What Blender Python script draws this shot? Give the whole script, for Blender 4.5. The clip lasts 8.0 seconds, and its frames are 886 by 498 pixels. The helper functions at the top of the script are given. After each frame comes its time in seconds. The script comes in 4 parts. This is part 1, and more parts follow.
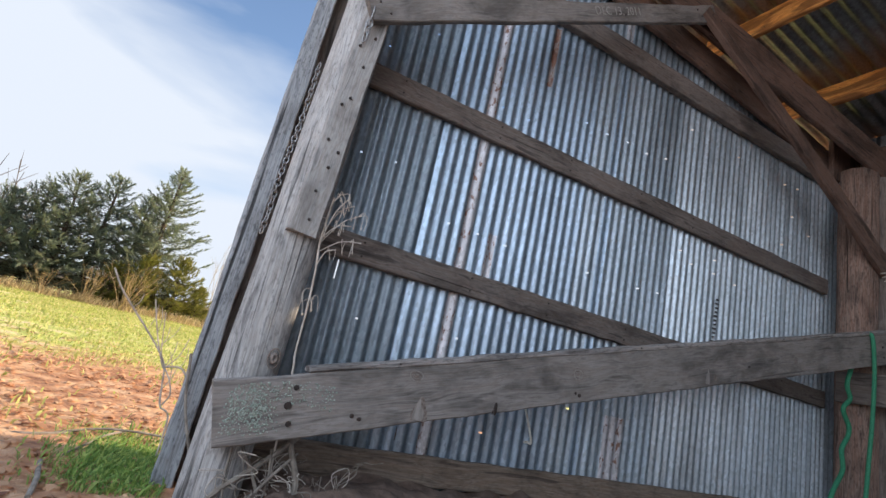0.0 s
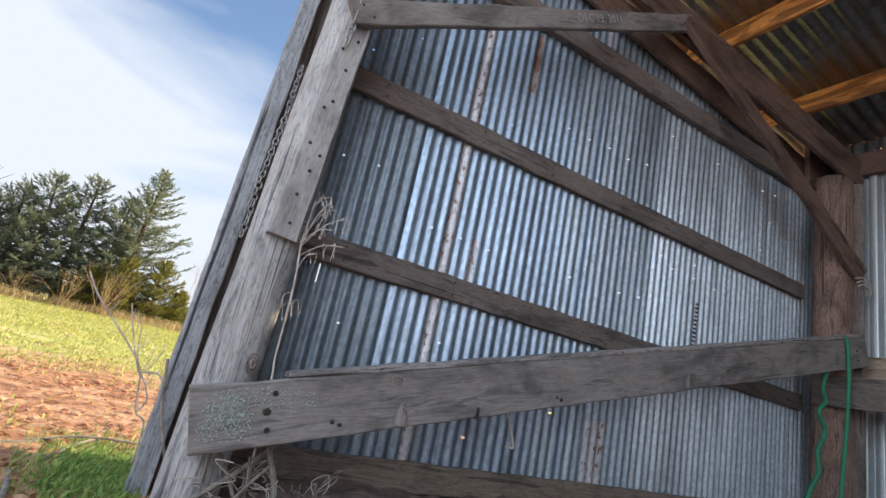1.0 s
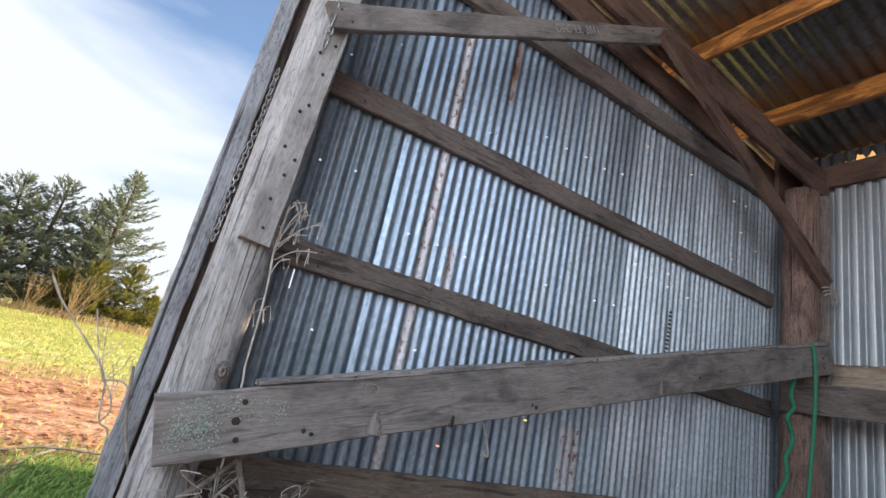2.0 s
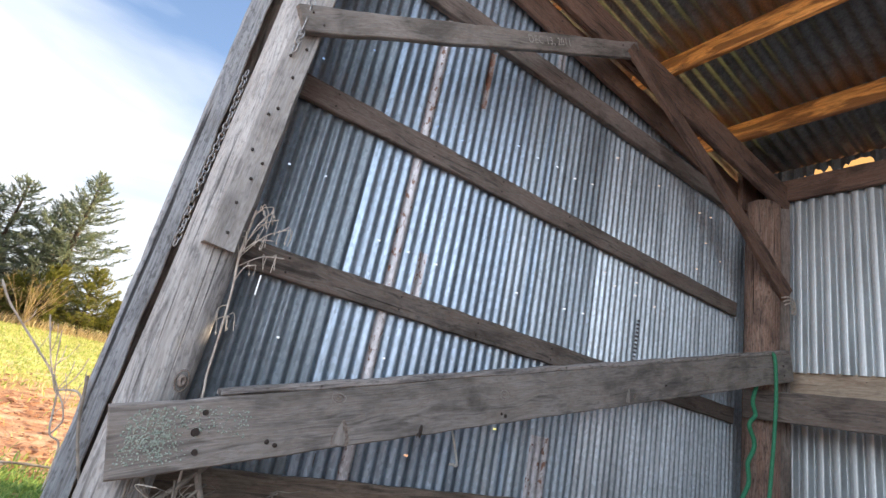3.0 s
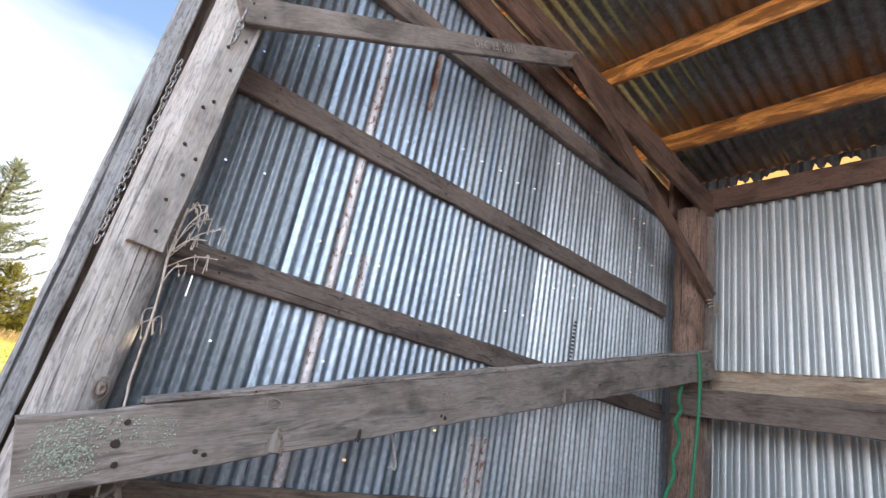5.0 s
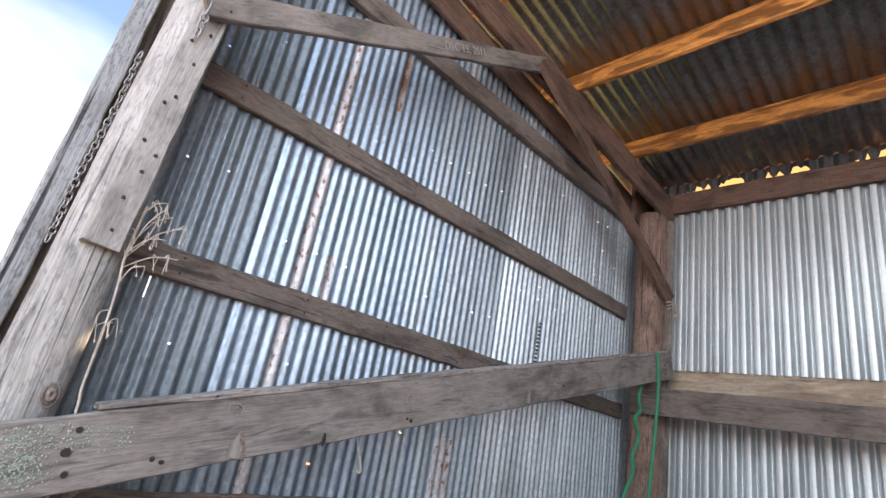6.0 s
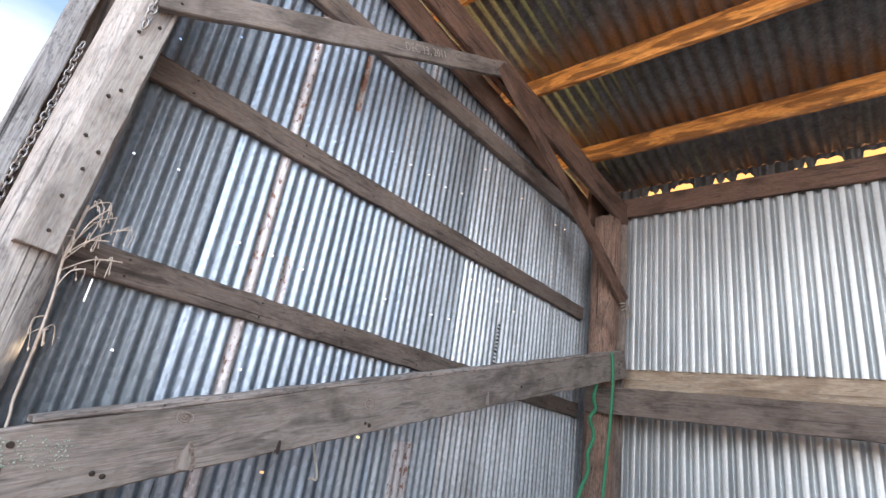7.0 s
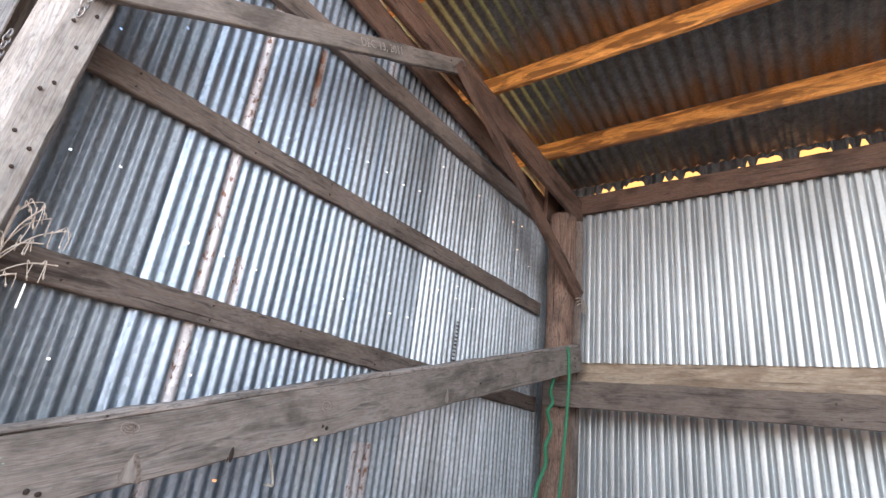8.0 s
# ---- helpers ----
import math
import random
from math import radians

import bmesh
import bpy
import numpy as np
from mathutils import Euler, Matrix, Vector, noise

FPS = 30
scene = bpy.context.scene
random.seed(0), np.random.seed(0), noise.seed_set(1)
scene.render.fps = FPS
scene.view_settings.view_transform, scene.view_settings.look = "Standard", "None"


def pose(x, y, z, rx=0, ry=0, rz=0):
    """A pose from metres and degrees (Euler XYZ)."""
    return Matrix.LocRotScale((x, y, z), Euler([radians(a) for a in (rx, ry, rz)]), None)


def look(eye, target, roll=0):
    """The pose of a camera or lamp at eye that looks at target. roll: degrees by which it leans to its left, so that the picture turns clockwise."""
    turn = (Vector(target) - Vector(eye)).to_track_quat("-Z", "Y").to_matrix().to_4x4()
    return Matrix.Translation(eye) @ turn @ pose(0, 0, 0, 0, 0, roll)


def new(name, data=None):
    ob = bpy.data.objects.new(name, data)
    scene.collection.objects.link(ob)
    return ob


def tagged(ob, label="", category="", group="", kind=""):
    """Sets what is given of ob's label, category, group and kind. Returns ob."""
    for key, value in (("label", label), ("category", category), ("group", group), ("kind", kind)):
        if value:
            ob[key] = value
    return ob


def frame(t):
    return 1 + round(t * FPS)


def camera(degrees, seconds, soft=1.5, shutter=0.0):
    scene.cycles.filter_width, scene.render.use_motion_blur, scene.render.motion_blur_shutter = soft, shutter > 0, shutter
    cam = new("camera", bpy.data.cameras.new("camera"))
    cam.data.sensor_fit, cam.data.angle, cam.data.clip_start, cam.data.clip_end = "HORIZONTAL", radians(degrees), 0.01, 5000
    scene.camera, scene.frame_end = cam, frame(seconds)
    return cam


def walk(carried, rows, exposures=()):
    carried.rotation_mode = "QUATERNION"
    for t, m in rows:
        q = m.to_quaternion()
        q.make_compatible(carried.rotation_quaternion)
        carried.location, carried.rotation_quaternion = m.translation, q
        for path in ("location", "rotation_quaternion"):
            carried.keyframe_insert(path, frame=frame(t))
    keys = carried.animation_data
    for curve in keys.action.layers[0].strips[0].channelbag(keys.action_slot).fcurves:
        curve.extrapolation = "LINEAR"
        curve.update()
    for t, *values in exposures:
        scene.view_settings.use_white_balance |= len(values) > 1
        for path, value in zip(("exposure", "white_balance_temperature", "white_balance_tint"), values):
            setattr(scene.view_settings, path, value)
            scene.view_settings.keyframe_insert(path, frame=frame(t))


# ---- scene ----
cam = camera(81.7, 8.0)
PATH = [
    (0, (-0.387, 0.278, 0.722), (0.448, 2.03, 1.205), 12.3),
    (0.5, (-0.382, 0.277, 0.726), (0.475, 2.016, 1.219), 12.1),
    (1, (-0.374, 0.277, 0.728), (0.506, 1.999, 1.237), 12.1),
    (1.5, (-0.366, 0.277, 0.732), (0.54, 1.981, 1.258), 12.1),
    (3, (-0.336, 0.283, 0.746), (0.678, 1.901, 1.34), 11.9),
    (3.5, (-0.329, 0.28, 0.75), (0.72, 1.87, 1.358), 11.7),
    (4, (-0.326, 0.281, 0.757), (0.769, 1.836, 1.375), 11.3),
    (4.5, (-0.325, 0.278, 0.763), (0.811, 1.802, 1.386), 11.1),
    (6, (-0.339, 0.284, 0.786), (0.935, 1.683, 1.434), 10.4),
    (6.5, (-0.336, 0.291, 0.789), (0.985, 1.639, 1.452), 9.9),
    (7, (-0.331, 0.292, 0.798), (1.045, 1.576, 1.475), 9.1),
    (7.5, (-0.328, 0.294, 0.803), (1.098, 1.516, 1.49), 8.1),
    (8, (-0.321, 0.293, 0.817), (1.157, 1.455, 1.501), 7.0),
]
walk(cam, [(t, look(eye, target, roll)) for t, eye, target, roll in PATH],
     exposures=[(0.0, 0.49, 6150, 10), (3.0, 0.91, 6380, 11), (4.5, 1.15, 6520, 12), (6.5, 1.41, 6740, 13), (8.0, 1.54, 6900, 14)])

# ---- world, sun ----
SUN_FROM = Vector((0.86, -0.065, 0.50)).normalized()
world = bpy.data.worlds.new("sky")
scene.world = world
world.use_nodes = True
wn, wl = world.node_tree.nodes, world.node_tree.links
sky = wn.new("ShaderNodeTexSky")
sky.sky_type = "NISHITA"
sky.sun_disc = False
sky.sun_elevation = math.asin(SUN_FROM.z)
sky.sun_rotation = math.atan2(SUN_FROM.x, SUN_FROM.y)
sky.dust_density = 1.0
wbg = wn["Background"]
wbg.inputs["Strength"].default_value = 0.15
# thin high clouds, soft streaks over the blue
wtc = wn.new("ShaderNodeTexCoord")
wmap = wn.new("ShaderNodeMapping")
wmap.inputs["Scale"].default_value = (1.2, 2.6, 3.4)
wmap.inputs["Rotation"].default_value = (0.2, 0.5, 0.4)
wno = wn.new("ShaderNodeTexNoise")
wno.inputs["Scale"].default_value = 1.6
wno.inputs["Detail"].default_value = 6
wno.inputs["Distortion"].default_value = 0.35
wra = wn.new("ShaderNodeValToRGB")
wra.color_ramp.elements[0].position, wra.color_ramp.elements[1].position = 0.30, 0.60
wmx = wn.new("ShaderNodeMixRGB")
wl.new(wtc.outputs["Generated"], wmap.inputs["Vector"])
wl.new(wmap.outputs["Vector"], wno.inputs["Vector"])
wsep = wn.new("ShaderNodeSeparateXYZ")
whz = wn.new("ShaderNodeMapRange")
whz.inputs[1].default_value, whz.inputs[2].default_value = 0.26, 0.54
whz.inputs[3].default_value, whz.inputs[4].default_value = 0.20, -0.26
wad = wn.new("ShaderNodeMath")
wl.new(wtc.outputs["Generated"], wsep.inputs[0])
wl.new(wsep.outputs["Z"], whz.inputs[0])
wl.new(whz.outputs[0], wad.inputs[0])
wl.new(wno.outputs["Fac"], wad.inputs[1])
wnear = wn.new("ShaderNodeMapRange")
wnear.inputs[1].default_value, wnear.inputs[2].default_value = 0.66, 0.88
wnear.inputs[4].default_value = 0.6
wad2 = wn.new("ShaderNodeMath")
wl.new(wad.outputs[0], wad2.inputs[0])
wl.new(wnear.outputs[0], wad2.inputs[1])
wl.new(wad2.outputs[0], wra.inputs["Fac"])
wl.new(wra.outputs["Color"], wmx.inputs["Fac"])
wdot = wn.new("ShaderNodeVectorMath")
wdot.operation = "DOT_PRODUCT"
wdot.inputs[1].default_value = SUN_FROM
wgl = wn.new("ShaderNodeValToRGB")
wgl.color_ramp.elements[0].position, wgl.color_ramp.elements[1].position = 0.72, 0.93
wgl.color_ramp.elements[0].color, wgl.color_ramp.elements[1].color = (0.66, 0.69, 0.735, 1), (0.72, 0.37, 0.12, 1)
wsc = wn.new("ShaderNodeVectorMath")
wsc.operation = "SCALE"
wsc.inputs["Scale"].default_value = 6.1
wl.new(wtc.outputs["Generated"], wdot.inputs[0])
wl.new(wdot.outputs["Value"], wgl.inputs["Fac"])
wl.new(wdot.outputs["Value"], wnear.inputs[0])
wl.new(wgl.outputs["Color"], wsc.inputs[0])
wl.new(wsc.outputs[0], wmx.inputs["Color2"])
wl.new(sky.outputs["Color"], wmx.inputs["Color1"])
wl.new(wmx.outputs["Color"], wbg.inputs["Color"])

sun_data = bpy.data.lights.new("sun", "SUN")
sun_data.energy, sun_data.angle, sun_data.color = 5.0, radians(0.6), (1.0, 0.80, 0.55)
sun = new("sun", sun_data)
sun.matrix_world = look(SUN_FROM * 50, (0, 0, 0))

# daylight that comes in through the open front of the shed
front_data = bpy.data.lights.new("open_front", "AREA")
front_data.shape, front_data.size, front_data.size_y = "RECTANGLE", 6.2, 3.4
front_data.energy, front_data.color = 130, (0.80, 0.905, 1.0)
front = new("open_front", front_data)
front.matrix_world = look((-1.7, -1.3, 3.0), (2.6, -1.0, 0.9))


# ---- materials ----
class Mat:
    """A node material with short helpers."""

    def __init__(self, name, rough=0.7, metal=0.0):
        self.m = bpy.data.materials.new(name)
        self.m.use_nodes = True
        self.n, self.l = self.m.node_tree.nodes, self.m.node_tree.links
        self.b = self.n["Principled BSDF"]
        self.b.inputs["Roughness"].default_value = rough
        self.b.inputs["Metallic"].default_value = metal

    def coords(self, scale=(1, 1, 1), kind="Object", shift=True):
        tc, mp = self.n.new("ShaderNodeTexCoord"), self.n.new("ShaderNodeMapping")
        mp.inputs["Scale"].default_value = scale
        self.l.new(tc.outputs[kind], mp.inputs["Vector"])
        if shift:
            oi = self.n.new("ShaderNodeObjectInfo")
            mu = self.n.new("ShaderNodeMath")
            mu.operation = "MULTIPLY"
            mu.inputs[1].default_value = 37.0
            self.l.new(oi.outputs["Random"], mu.inputs[0])
            self.l.new(mu.outputs[0], mp.inputs["Location"])
        return mp.outputs["Vector"]

    def noise(self, vec, scale, detail=4, dist=0.0, rough=0.55):
        t = self.n.new("ShaderNodeTexNoise")
        t.inputs["Scale"].default_value, t.inputs["Detail"].default_value = scale, detail
        t.inputs["Distortion"].default_value, t.inputs["Roughness"].default_value = dist, rough
        self.l.new(vec, t.inputs["Vector"])
        return t.outputs["Fac"]

    def voronoi(self, vec, scale, out="Distance"):
        t = self.n.new("ShaderNodeTexVoronoi")
        t.inputs["Scale"].default_value = scale
        self.l.new(vec, t.inputs["Vector"])
        return t.outputs[out]

    def ramp(self, fac, *stops):
        r = self.n.new("ShaderNodeValToRGB")
        e = r.color_ramp.elements
        while len(e) < len(stops):
            e.new(0.5)
        for k, (p, c) in zip(e, stops):
            k.position = p
            k.color = (c, c, c, 1) if isinstance(c, (int, float)) else (*c, 1)
        self.l.new(fac, r.inputs["Fac"])
        return r.outputs["Color"]

    def mix(self, a, b, fac, mode="MIX"):
        x = self.n.new("ShaderNodeMixRGB")
        x.blend_type = mode
        for sock, v in (("Fac", fac), ("Color1", a), ("Color2", b)):
            if isinstance(v, (int, float)):
                x.inputs[sock].default_value = v if sock == "Fac" else (v, v, v, 1)
            elif isinstance(v, tuple):
                x.inputs[sock].default_value = (*v, 1)
            else:
                self.l.new(v, x.inputs[sock])
        return x.outputs["Color"]

    def random(self):
        return self.n.new("ShaderNodeObjectInfo").outputs["Random"]

    def island(self):
        return self.n.new("ShaderNodeNewGeometry").outputs["Random Per Island"]

    def color(self, c):
        if isinstance(c, tuple):
            self.b.inputs["Base Color"].default_value = (*c, 1)
        else:
            self.l.new(c, self.b.inputs["Base Color"])
        return self

    def rough(self, v):
        self.l.new(v, self.b.inputs["Roughness"])
        return self

    def metal(self, v):
        self.l.new(v, self.b.inputs["Metallic"])
        return self

    def bump(self, h, dist=0.002, strength=1.0):
        bp = self.n.new("ShaderNodeBump")
        bp.inputs["Distance"].default_value, bp.inputs["Strength"].default_value = dist, strength
        self.l.new(h, bp.inputs["Height"])
        self.l.new(bp.outputs["Normal"], self.b.inputs["Normal"])
        return self


def wood(name, dark, light, warm, wear=0.5, rough=0.85, grain=1.0, upright=False, checks=(0.9, 42.0, 0.285), stains=0.0):
    """Sawn timber: grain runs along the local x axis, or along z in an upright log."""
    k = Mat(name, rough)

    def sc(along, across):
        return (across, across, along) if upright else (along, across, across)

    warp = k.n.new("ShaderNodeVectorMath")
    warp.operation = "ADD"
    wob = k.n.new("ShaderNodeTexNoise")
    wob.inputs["Scale"].default_value = 1.0
    k.l.new(k.coords(sc(1.8, 6.0)), wob.inputs["Vector"])
    lift = k.n.new("ShaderNodeVectorMath")
    lift.operation = "SCALE"
    lift.inputs["Scale"].default_value = 1.1
    k.l.new(wob.outputs["Color"], lift.inputs[0])
    k.l.new(k.coords(sc(0.35, 9.0)), warp.inputs[0])
    k.l.new(lift.outputs[0], warp.inputs[1])
    rings = k.noise(warp.outputs[0], 3.2, 3, 0.0)                      # growth rings that swirl round knots
    fine = k.noise(k.coords(sc(5.0, 150.0)), 1.0, 4, 0.2)
    crack = k.noise(k.coords(sc(checks[0], checks[1])), 1.0, 2, 0.4)
    blot = k.noise(k.coords(sc(2.4, 5.0)), 1.3, 5, 0.3)
    speck = k.noise(k.coords(sc(30.0, 75.0)), 1.0, 5)
    base = k.ramp(rings, (0.30, dark), (0.44, light), (0.52, warm), (0.60, light), (0.72, dark))
    base = k.mix(base, k.ramp(fine, (0.3, 0.45), (0.58, 1.0)), 0.85 * grain, "MULTIPLY")
    base = k.mix(base, k.ramp(blot, (0.33, 0.40), (0.48, 0.85), (0.62, 1.0)), wear, "MULTIPLY")
    base = k.mix(base, k.ramp(speck, (0.34, 0.35), (0.48, 1.0)), 0.65 * grain, "MULTIPLY")
    base = k.mix(base, k.ramp(crack, (checks[2], 0.07), (checks[2] + 0.05, 1.0)), 0.9 * grain, "MULTIPLY")
    base = k.mix(base, k.ramp(k.random(), (0.0, 0.80), (1.0, 1.0)), 1.0, "MULTIPLY")
    if stains:
        wet = k.ramp(k.noise(k.coords(sc(1.1, 5.0)), 2.2, 4, 0.6), (0.47, 0.0), (0.57, stains))
        base = k.mix(base, (0.10, 0.035, 0.012), wet)
    k.color(base)
    k.bump(k.mix(k.mix(fine, rings, 0.4), k.ramp(crack, (checks[2] - 0.02, 0.0), (checks[2] + 0.06, 1.0)), 0.5), 0.008, 1.0)
    return k.m


def galvanized(name, tone, rust=0.0, rough=(0.28, 0.5), metal=0.85, streak=1.0, spots=(5.0, 0.9), relief=0.0012, crystal=0.8, bands=None):
    """Zinc-coated sheet: crystal spangle, run-off streaks along z, rust where the zinc is gone."""
    k = Mat(name, 0.4, metal)
    sp = k.voronoi(k.coords((1, 1, 0.5), "Object"), 70.0, "Color")
    stv = k.noise(k.coords((9.0, 9.0, 0.35)), 1.6, 4, 0.2)
    big = k.noise(k.coords((1.6, 1.6, 0.8)), 1.3, 4)
    fine = k.noise(k.coords((1, 1, 0.5)), 60.0, 3)
    c = k.mix(tone, k.ramp(sp, (0.0, 0.50), (1.0, 1.0)), crystal, "MULTIPLY")
    c = k.mix(c, k.ramp(stv, (0.30, 0.45), (0.62, 1.0)), 0.75 * streak, "MULTIPLY")
    c = k.mix(c, k.ramp(big, (0.3, 0.65), (0.65, 1.0)), 0.6, "MULTIPLY")
    if rust:
        r1 = k.noise(k.coords((spots[0], spots[0], spots[1])), 1.5, 6, 0.3, 0.65)
        mask = k.ramp(r1, (0.60 - rust * 0.1, 0.0), (0.655 - rust * 0.1, 1.0))
        c = k.mix(c, k.ramp(fine, (0.3, (0.10, 0.035, 0.018)), (0.7, (0.28, 0.14, 0.09))), mask)
        k.metal(k.ramp(mask, (0.0, metal), (1.0, 0.0)))
    if bands:
        # rust that has crept up the sheet from each purlin on which it lies
        gv = k.coords((1, 1, 1), "Object", False)
        sx = k.n.new("ShaderNodeSeparateXYZ")
        k.l.new(gv, sx.inputs[0])
        past = k.n.new("ShaderNodeMapRange")
        past.clamp = False
        past.inputs[1].default_value, past.inputs[2].default_value = bands[0], bands[0] - bands[1]
        k.l.new(sx.outputs["X"], past.inputs[0])
        turn = k.n.new("ShaderNodeMath")
        turn.operation = "FRACT"
        k.l.new(past.outputs[0], turn.inputs[0])
        edge = k.mix(turn.outputs[0], k.noise(k.coords((1.0, 5.0, 1.0), "Object", False), 1.6, 5, 0.2), 0.55)
        mask = k.ramp(edge, (0.30, 1.0), (0.46, 0.0))
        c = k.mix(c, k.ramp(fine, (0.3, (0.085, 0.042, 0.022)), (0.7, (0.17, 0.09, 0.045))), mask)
        k.metal(k.ramp(mask, (0.0, metal), (1.0, 0.0)))
    k.color(c)
    k.rough(k.ramp(k.mix(stv, fine, 0.4), (0.3, rough[0]), (0.7, rough[1])))
    k.bump(k.mix(fine, big, 0.5), relief, 0.35)
    return k.m


M_GREY = wood("weathered_grey_wood", (0.225, 0.20, 0.19), (0.47, 0.43, 0.41), (0.40, 0.345, 0.315), 0.7)
M_PLANK = wood("smooth_grey_plank", (0.20, 0.175, 0.16), (0.40, 0.36, 0.335), (0.33, 0.285, 0.255), 0.9, grain=0.36, checks=(0.5, 30.0, 0.22))
M_PLANK_PALE = wood("pale_grey_plank", (0.27, 0.255, 0.25), (0.50, 0.48, 0.465), (0.42, 0.385, 0.36), 0.8, grain=0.45, checks=(0.5, 30.0, 0.22))
# bluish haze over jamb and pole is mixed into M_SLATE and M_POLE
M_SLATE = wood("hazed_grey_wood", (0.25, 0.26, 0.28), (0.50, 0.52, 0.55), (0.42, 0.42, 0.43), 0.5, checks=(0.35, 22.0, 0.33))
M_BROWN = wood("aged_brown_wood", (0.10, 0.08, 0.07), (0.28, 0.235, 0.21), (0.22, 0.17, 0.145), 0.9, grain=0.6)
M_SILL = wood("dirty_brown_board", (0.15, 0.11, 0.085), (0.33, 0.255, 0.20), (0.26, 0.185, 0.135), 0.7, grain=0.6)
M_DARK = wood("dark_brown_wood", (0.085, 0.052, 0.04), (0.24, 0.15, 0.115), (0.19, 0.105, 0.072), 0.9, grain=0.55)
M_RAIL = wood("smooth_brown_plank", (0.115, 0.092, 0.08), (0.26, 0.215, 0.19), (0.20, 0.155, 0.13), 1.0, grain=0.35)
M_LOG = wood("reddish_log", (0.15, 0.095, 0.075), (0.43, 0.30, 0.24), (0.34, 0.20, 0.15), 0.8, upright=True)
M_ORANGE = wood("fresh_orange_pine", (0.56, 0.22, 0.055), (0.90, 0.41, 0.11), (0.62, 0.23, 0.05), 0.6, 0.5, 0.25, stains=0.75)
M_TAN = wood("tan_board", (0.36, 0.29, 0.22), (0.58, 0.48, 0.38), (0.48, 0.37, 0.27), 0.6, 0.85, 0.3, stains=0.3)
M_POLE = wood("weathered_pole", (0.30, 0.285, 0.28), (0.60, 0.58, 0.57), (0.50, 0.465, 0.44), 0.7, upright=True, grain=0.8, checks=(0.30, 40.0, 0.33))
M_ZINC = galvanized("galvanized_sheet", (0.62, 0.71, 0.80), 0.0, (0.34, 0.54), 0.68)
M_ZINC_DULL = galvanized("dull_galvanized_sheet", (0.40, 0.47, 0.54), 0.0, (0.42, 0.60), 0.55)
M_ZINC_OLD = galvanized("aged_galvanized_sheet", (0.55, 0.66, 0.79), 0.0, (0.34, 0.54), 0.68)
M_ZINC_PALE = galvanized("pale_galvanized_sheet", (0.75, 0.83, 0.91), 0.0, (0.28, 0.46), 0.60)
M_ZINC_SHINE = galvanized("shiny_strip_zinc", (0.54, 0.66, 0.80), 0.0, (0.34, 0.52), 0.70, 0.7)
M_ZINC_RUST = galvanized("pitted_rusty_sheet", (0.80, 0.77, 0.80), 0.50, (0.40, 0.6), 0.45, 0.5, (24.0, 12.0))
M_ZINC_RED = galvanized("red_rust_sheet", (0.60, 0.55, 0.54), 1.5, (0.45, 0.65), 0.2, 0.6, (16.0, 6.0))
M_ZINC_NEW = galvanized("bright_galvanized_sheet", (0.74, 0.78, 0.80), 0.0, (0.42, 0.56), 0.78, 0.25, relief=0.0001, crystal=0.25)
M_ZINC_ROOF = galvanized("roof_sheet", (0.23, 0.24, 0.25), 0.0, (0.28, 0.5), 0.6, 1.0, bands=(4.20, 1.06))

k = Mat("iron", 0.5, 0.8)
k.color(k.ramp(k.noise(k.coords(), 60, 4), (0.35, (0.27, 0.26, 0.26)), (0.65, (0.46, 0.45, 0.45))))
M_IRON = k.m
k = Mat("nail_steel", 0.6, 0.6)
k.color((0.07, 0.055, 0.05))
M_NAIL = k.m
k = Mat("green_rope", 0.7)
k.color(k.ramp(k.noise(k.coords((1, 1, 1)), 160, 3), (0.35, (0.02, 0.14, 0.07)), (0.65, (0.05, 0.30, 0.16))))
M_ROPE = k.m
k = Mat("chalk", 0.9)
k.color(k.ramp(k.noise(k.coords(), 200, 3), (0.4, (0.25, 0.23, 0.21)), (0.6, (0.48, 0.46, 0.43))))
M_CHALK = k.m
k = Mat("pale_wire", 0.4, 0.3)
k.color(k.ramp(k.noise(k.coords(), 40, 3), (0.3, (0.55, 0.52, 0.46)), (0.7, (0.80, 0.78, 0.72))))
M_WIRE = k.m
k = Mat("dry_stalk", 0.85)
k.color(k.ramp(k.noise(k.coords(), 25, 3), (0.3, (0.38, 0.32, 0.27)), (0.7, (0.70, 0.63, 0.56))))
M_STALK = k.m
k = Mat("grey_root", 0.9)
k.color(k.ramp(k.noise(k.coords(), 18, 4), (0.3, (0.14, 0.115, 0.095)), (0.7, (0.38, 0.33, 0.28))))
M_ROOT = k.m
k = Mat("soil", 0.95)
gv = k.coords((1, 1, 1), "Object", False)
soil = k.ramp(k.noise(gv, 5.0, 8), (0.3, (0.26, 0.12, 0.07)), (0.46, (0.58, 0.31, 0.17)), (0.62, (0.76, 0.50, 0.31)))
turf = k.ramp(k.noise(gv, 3.0, 8), (0.3, (0.38, 0.46, 0.12)), (0.48, (0.62, 0.68, 0.20)), (0.62, (0.80, 0.70, 0.42)))
sep = k.n.new("ShaderNodeSeparateXYZ")
k.l.new(gv, sep.inputs[0])
reach = k.n.new("ShaderNodeMapRange")
reach.inputs[1].default_value, reach.inputs[2].default_value = 4.0, 11.0
k.l.new(sep.outputs["Y"], reach.inputs[0])
field = k.mix(k.noise(gv, 0.8, 6), reach.outputs[0], 0.62)
k.color(k.mix(soil, turf, k.ramp(field, (0.40, 0.0), (0.56, 1.0))))
k.bump(k.noise(gv, 11.0, 8), 0.06, 1.0)
M_SOIL = k.m
k = Mat("dirt_mound", 0.95)
gv = k.coords((1, 1, 1), "Object", False)
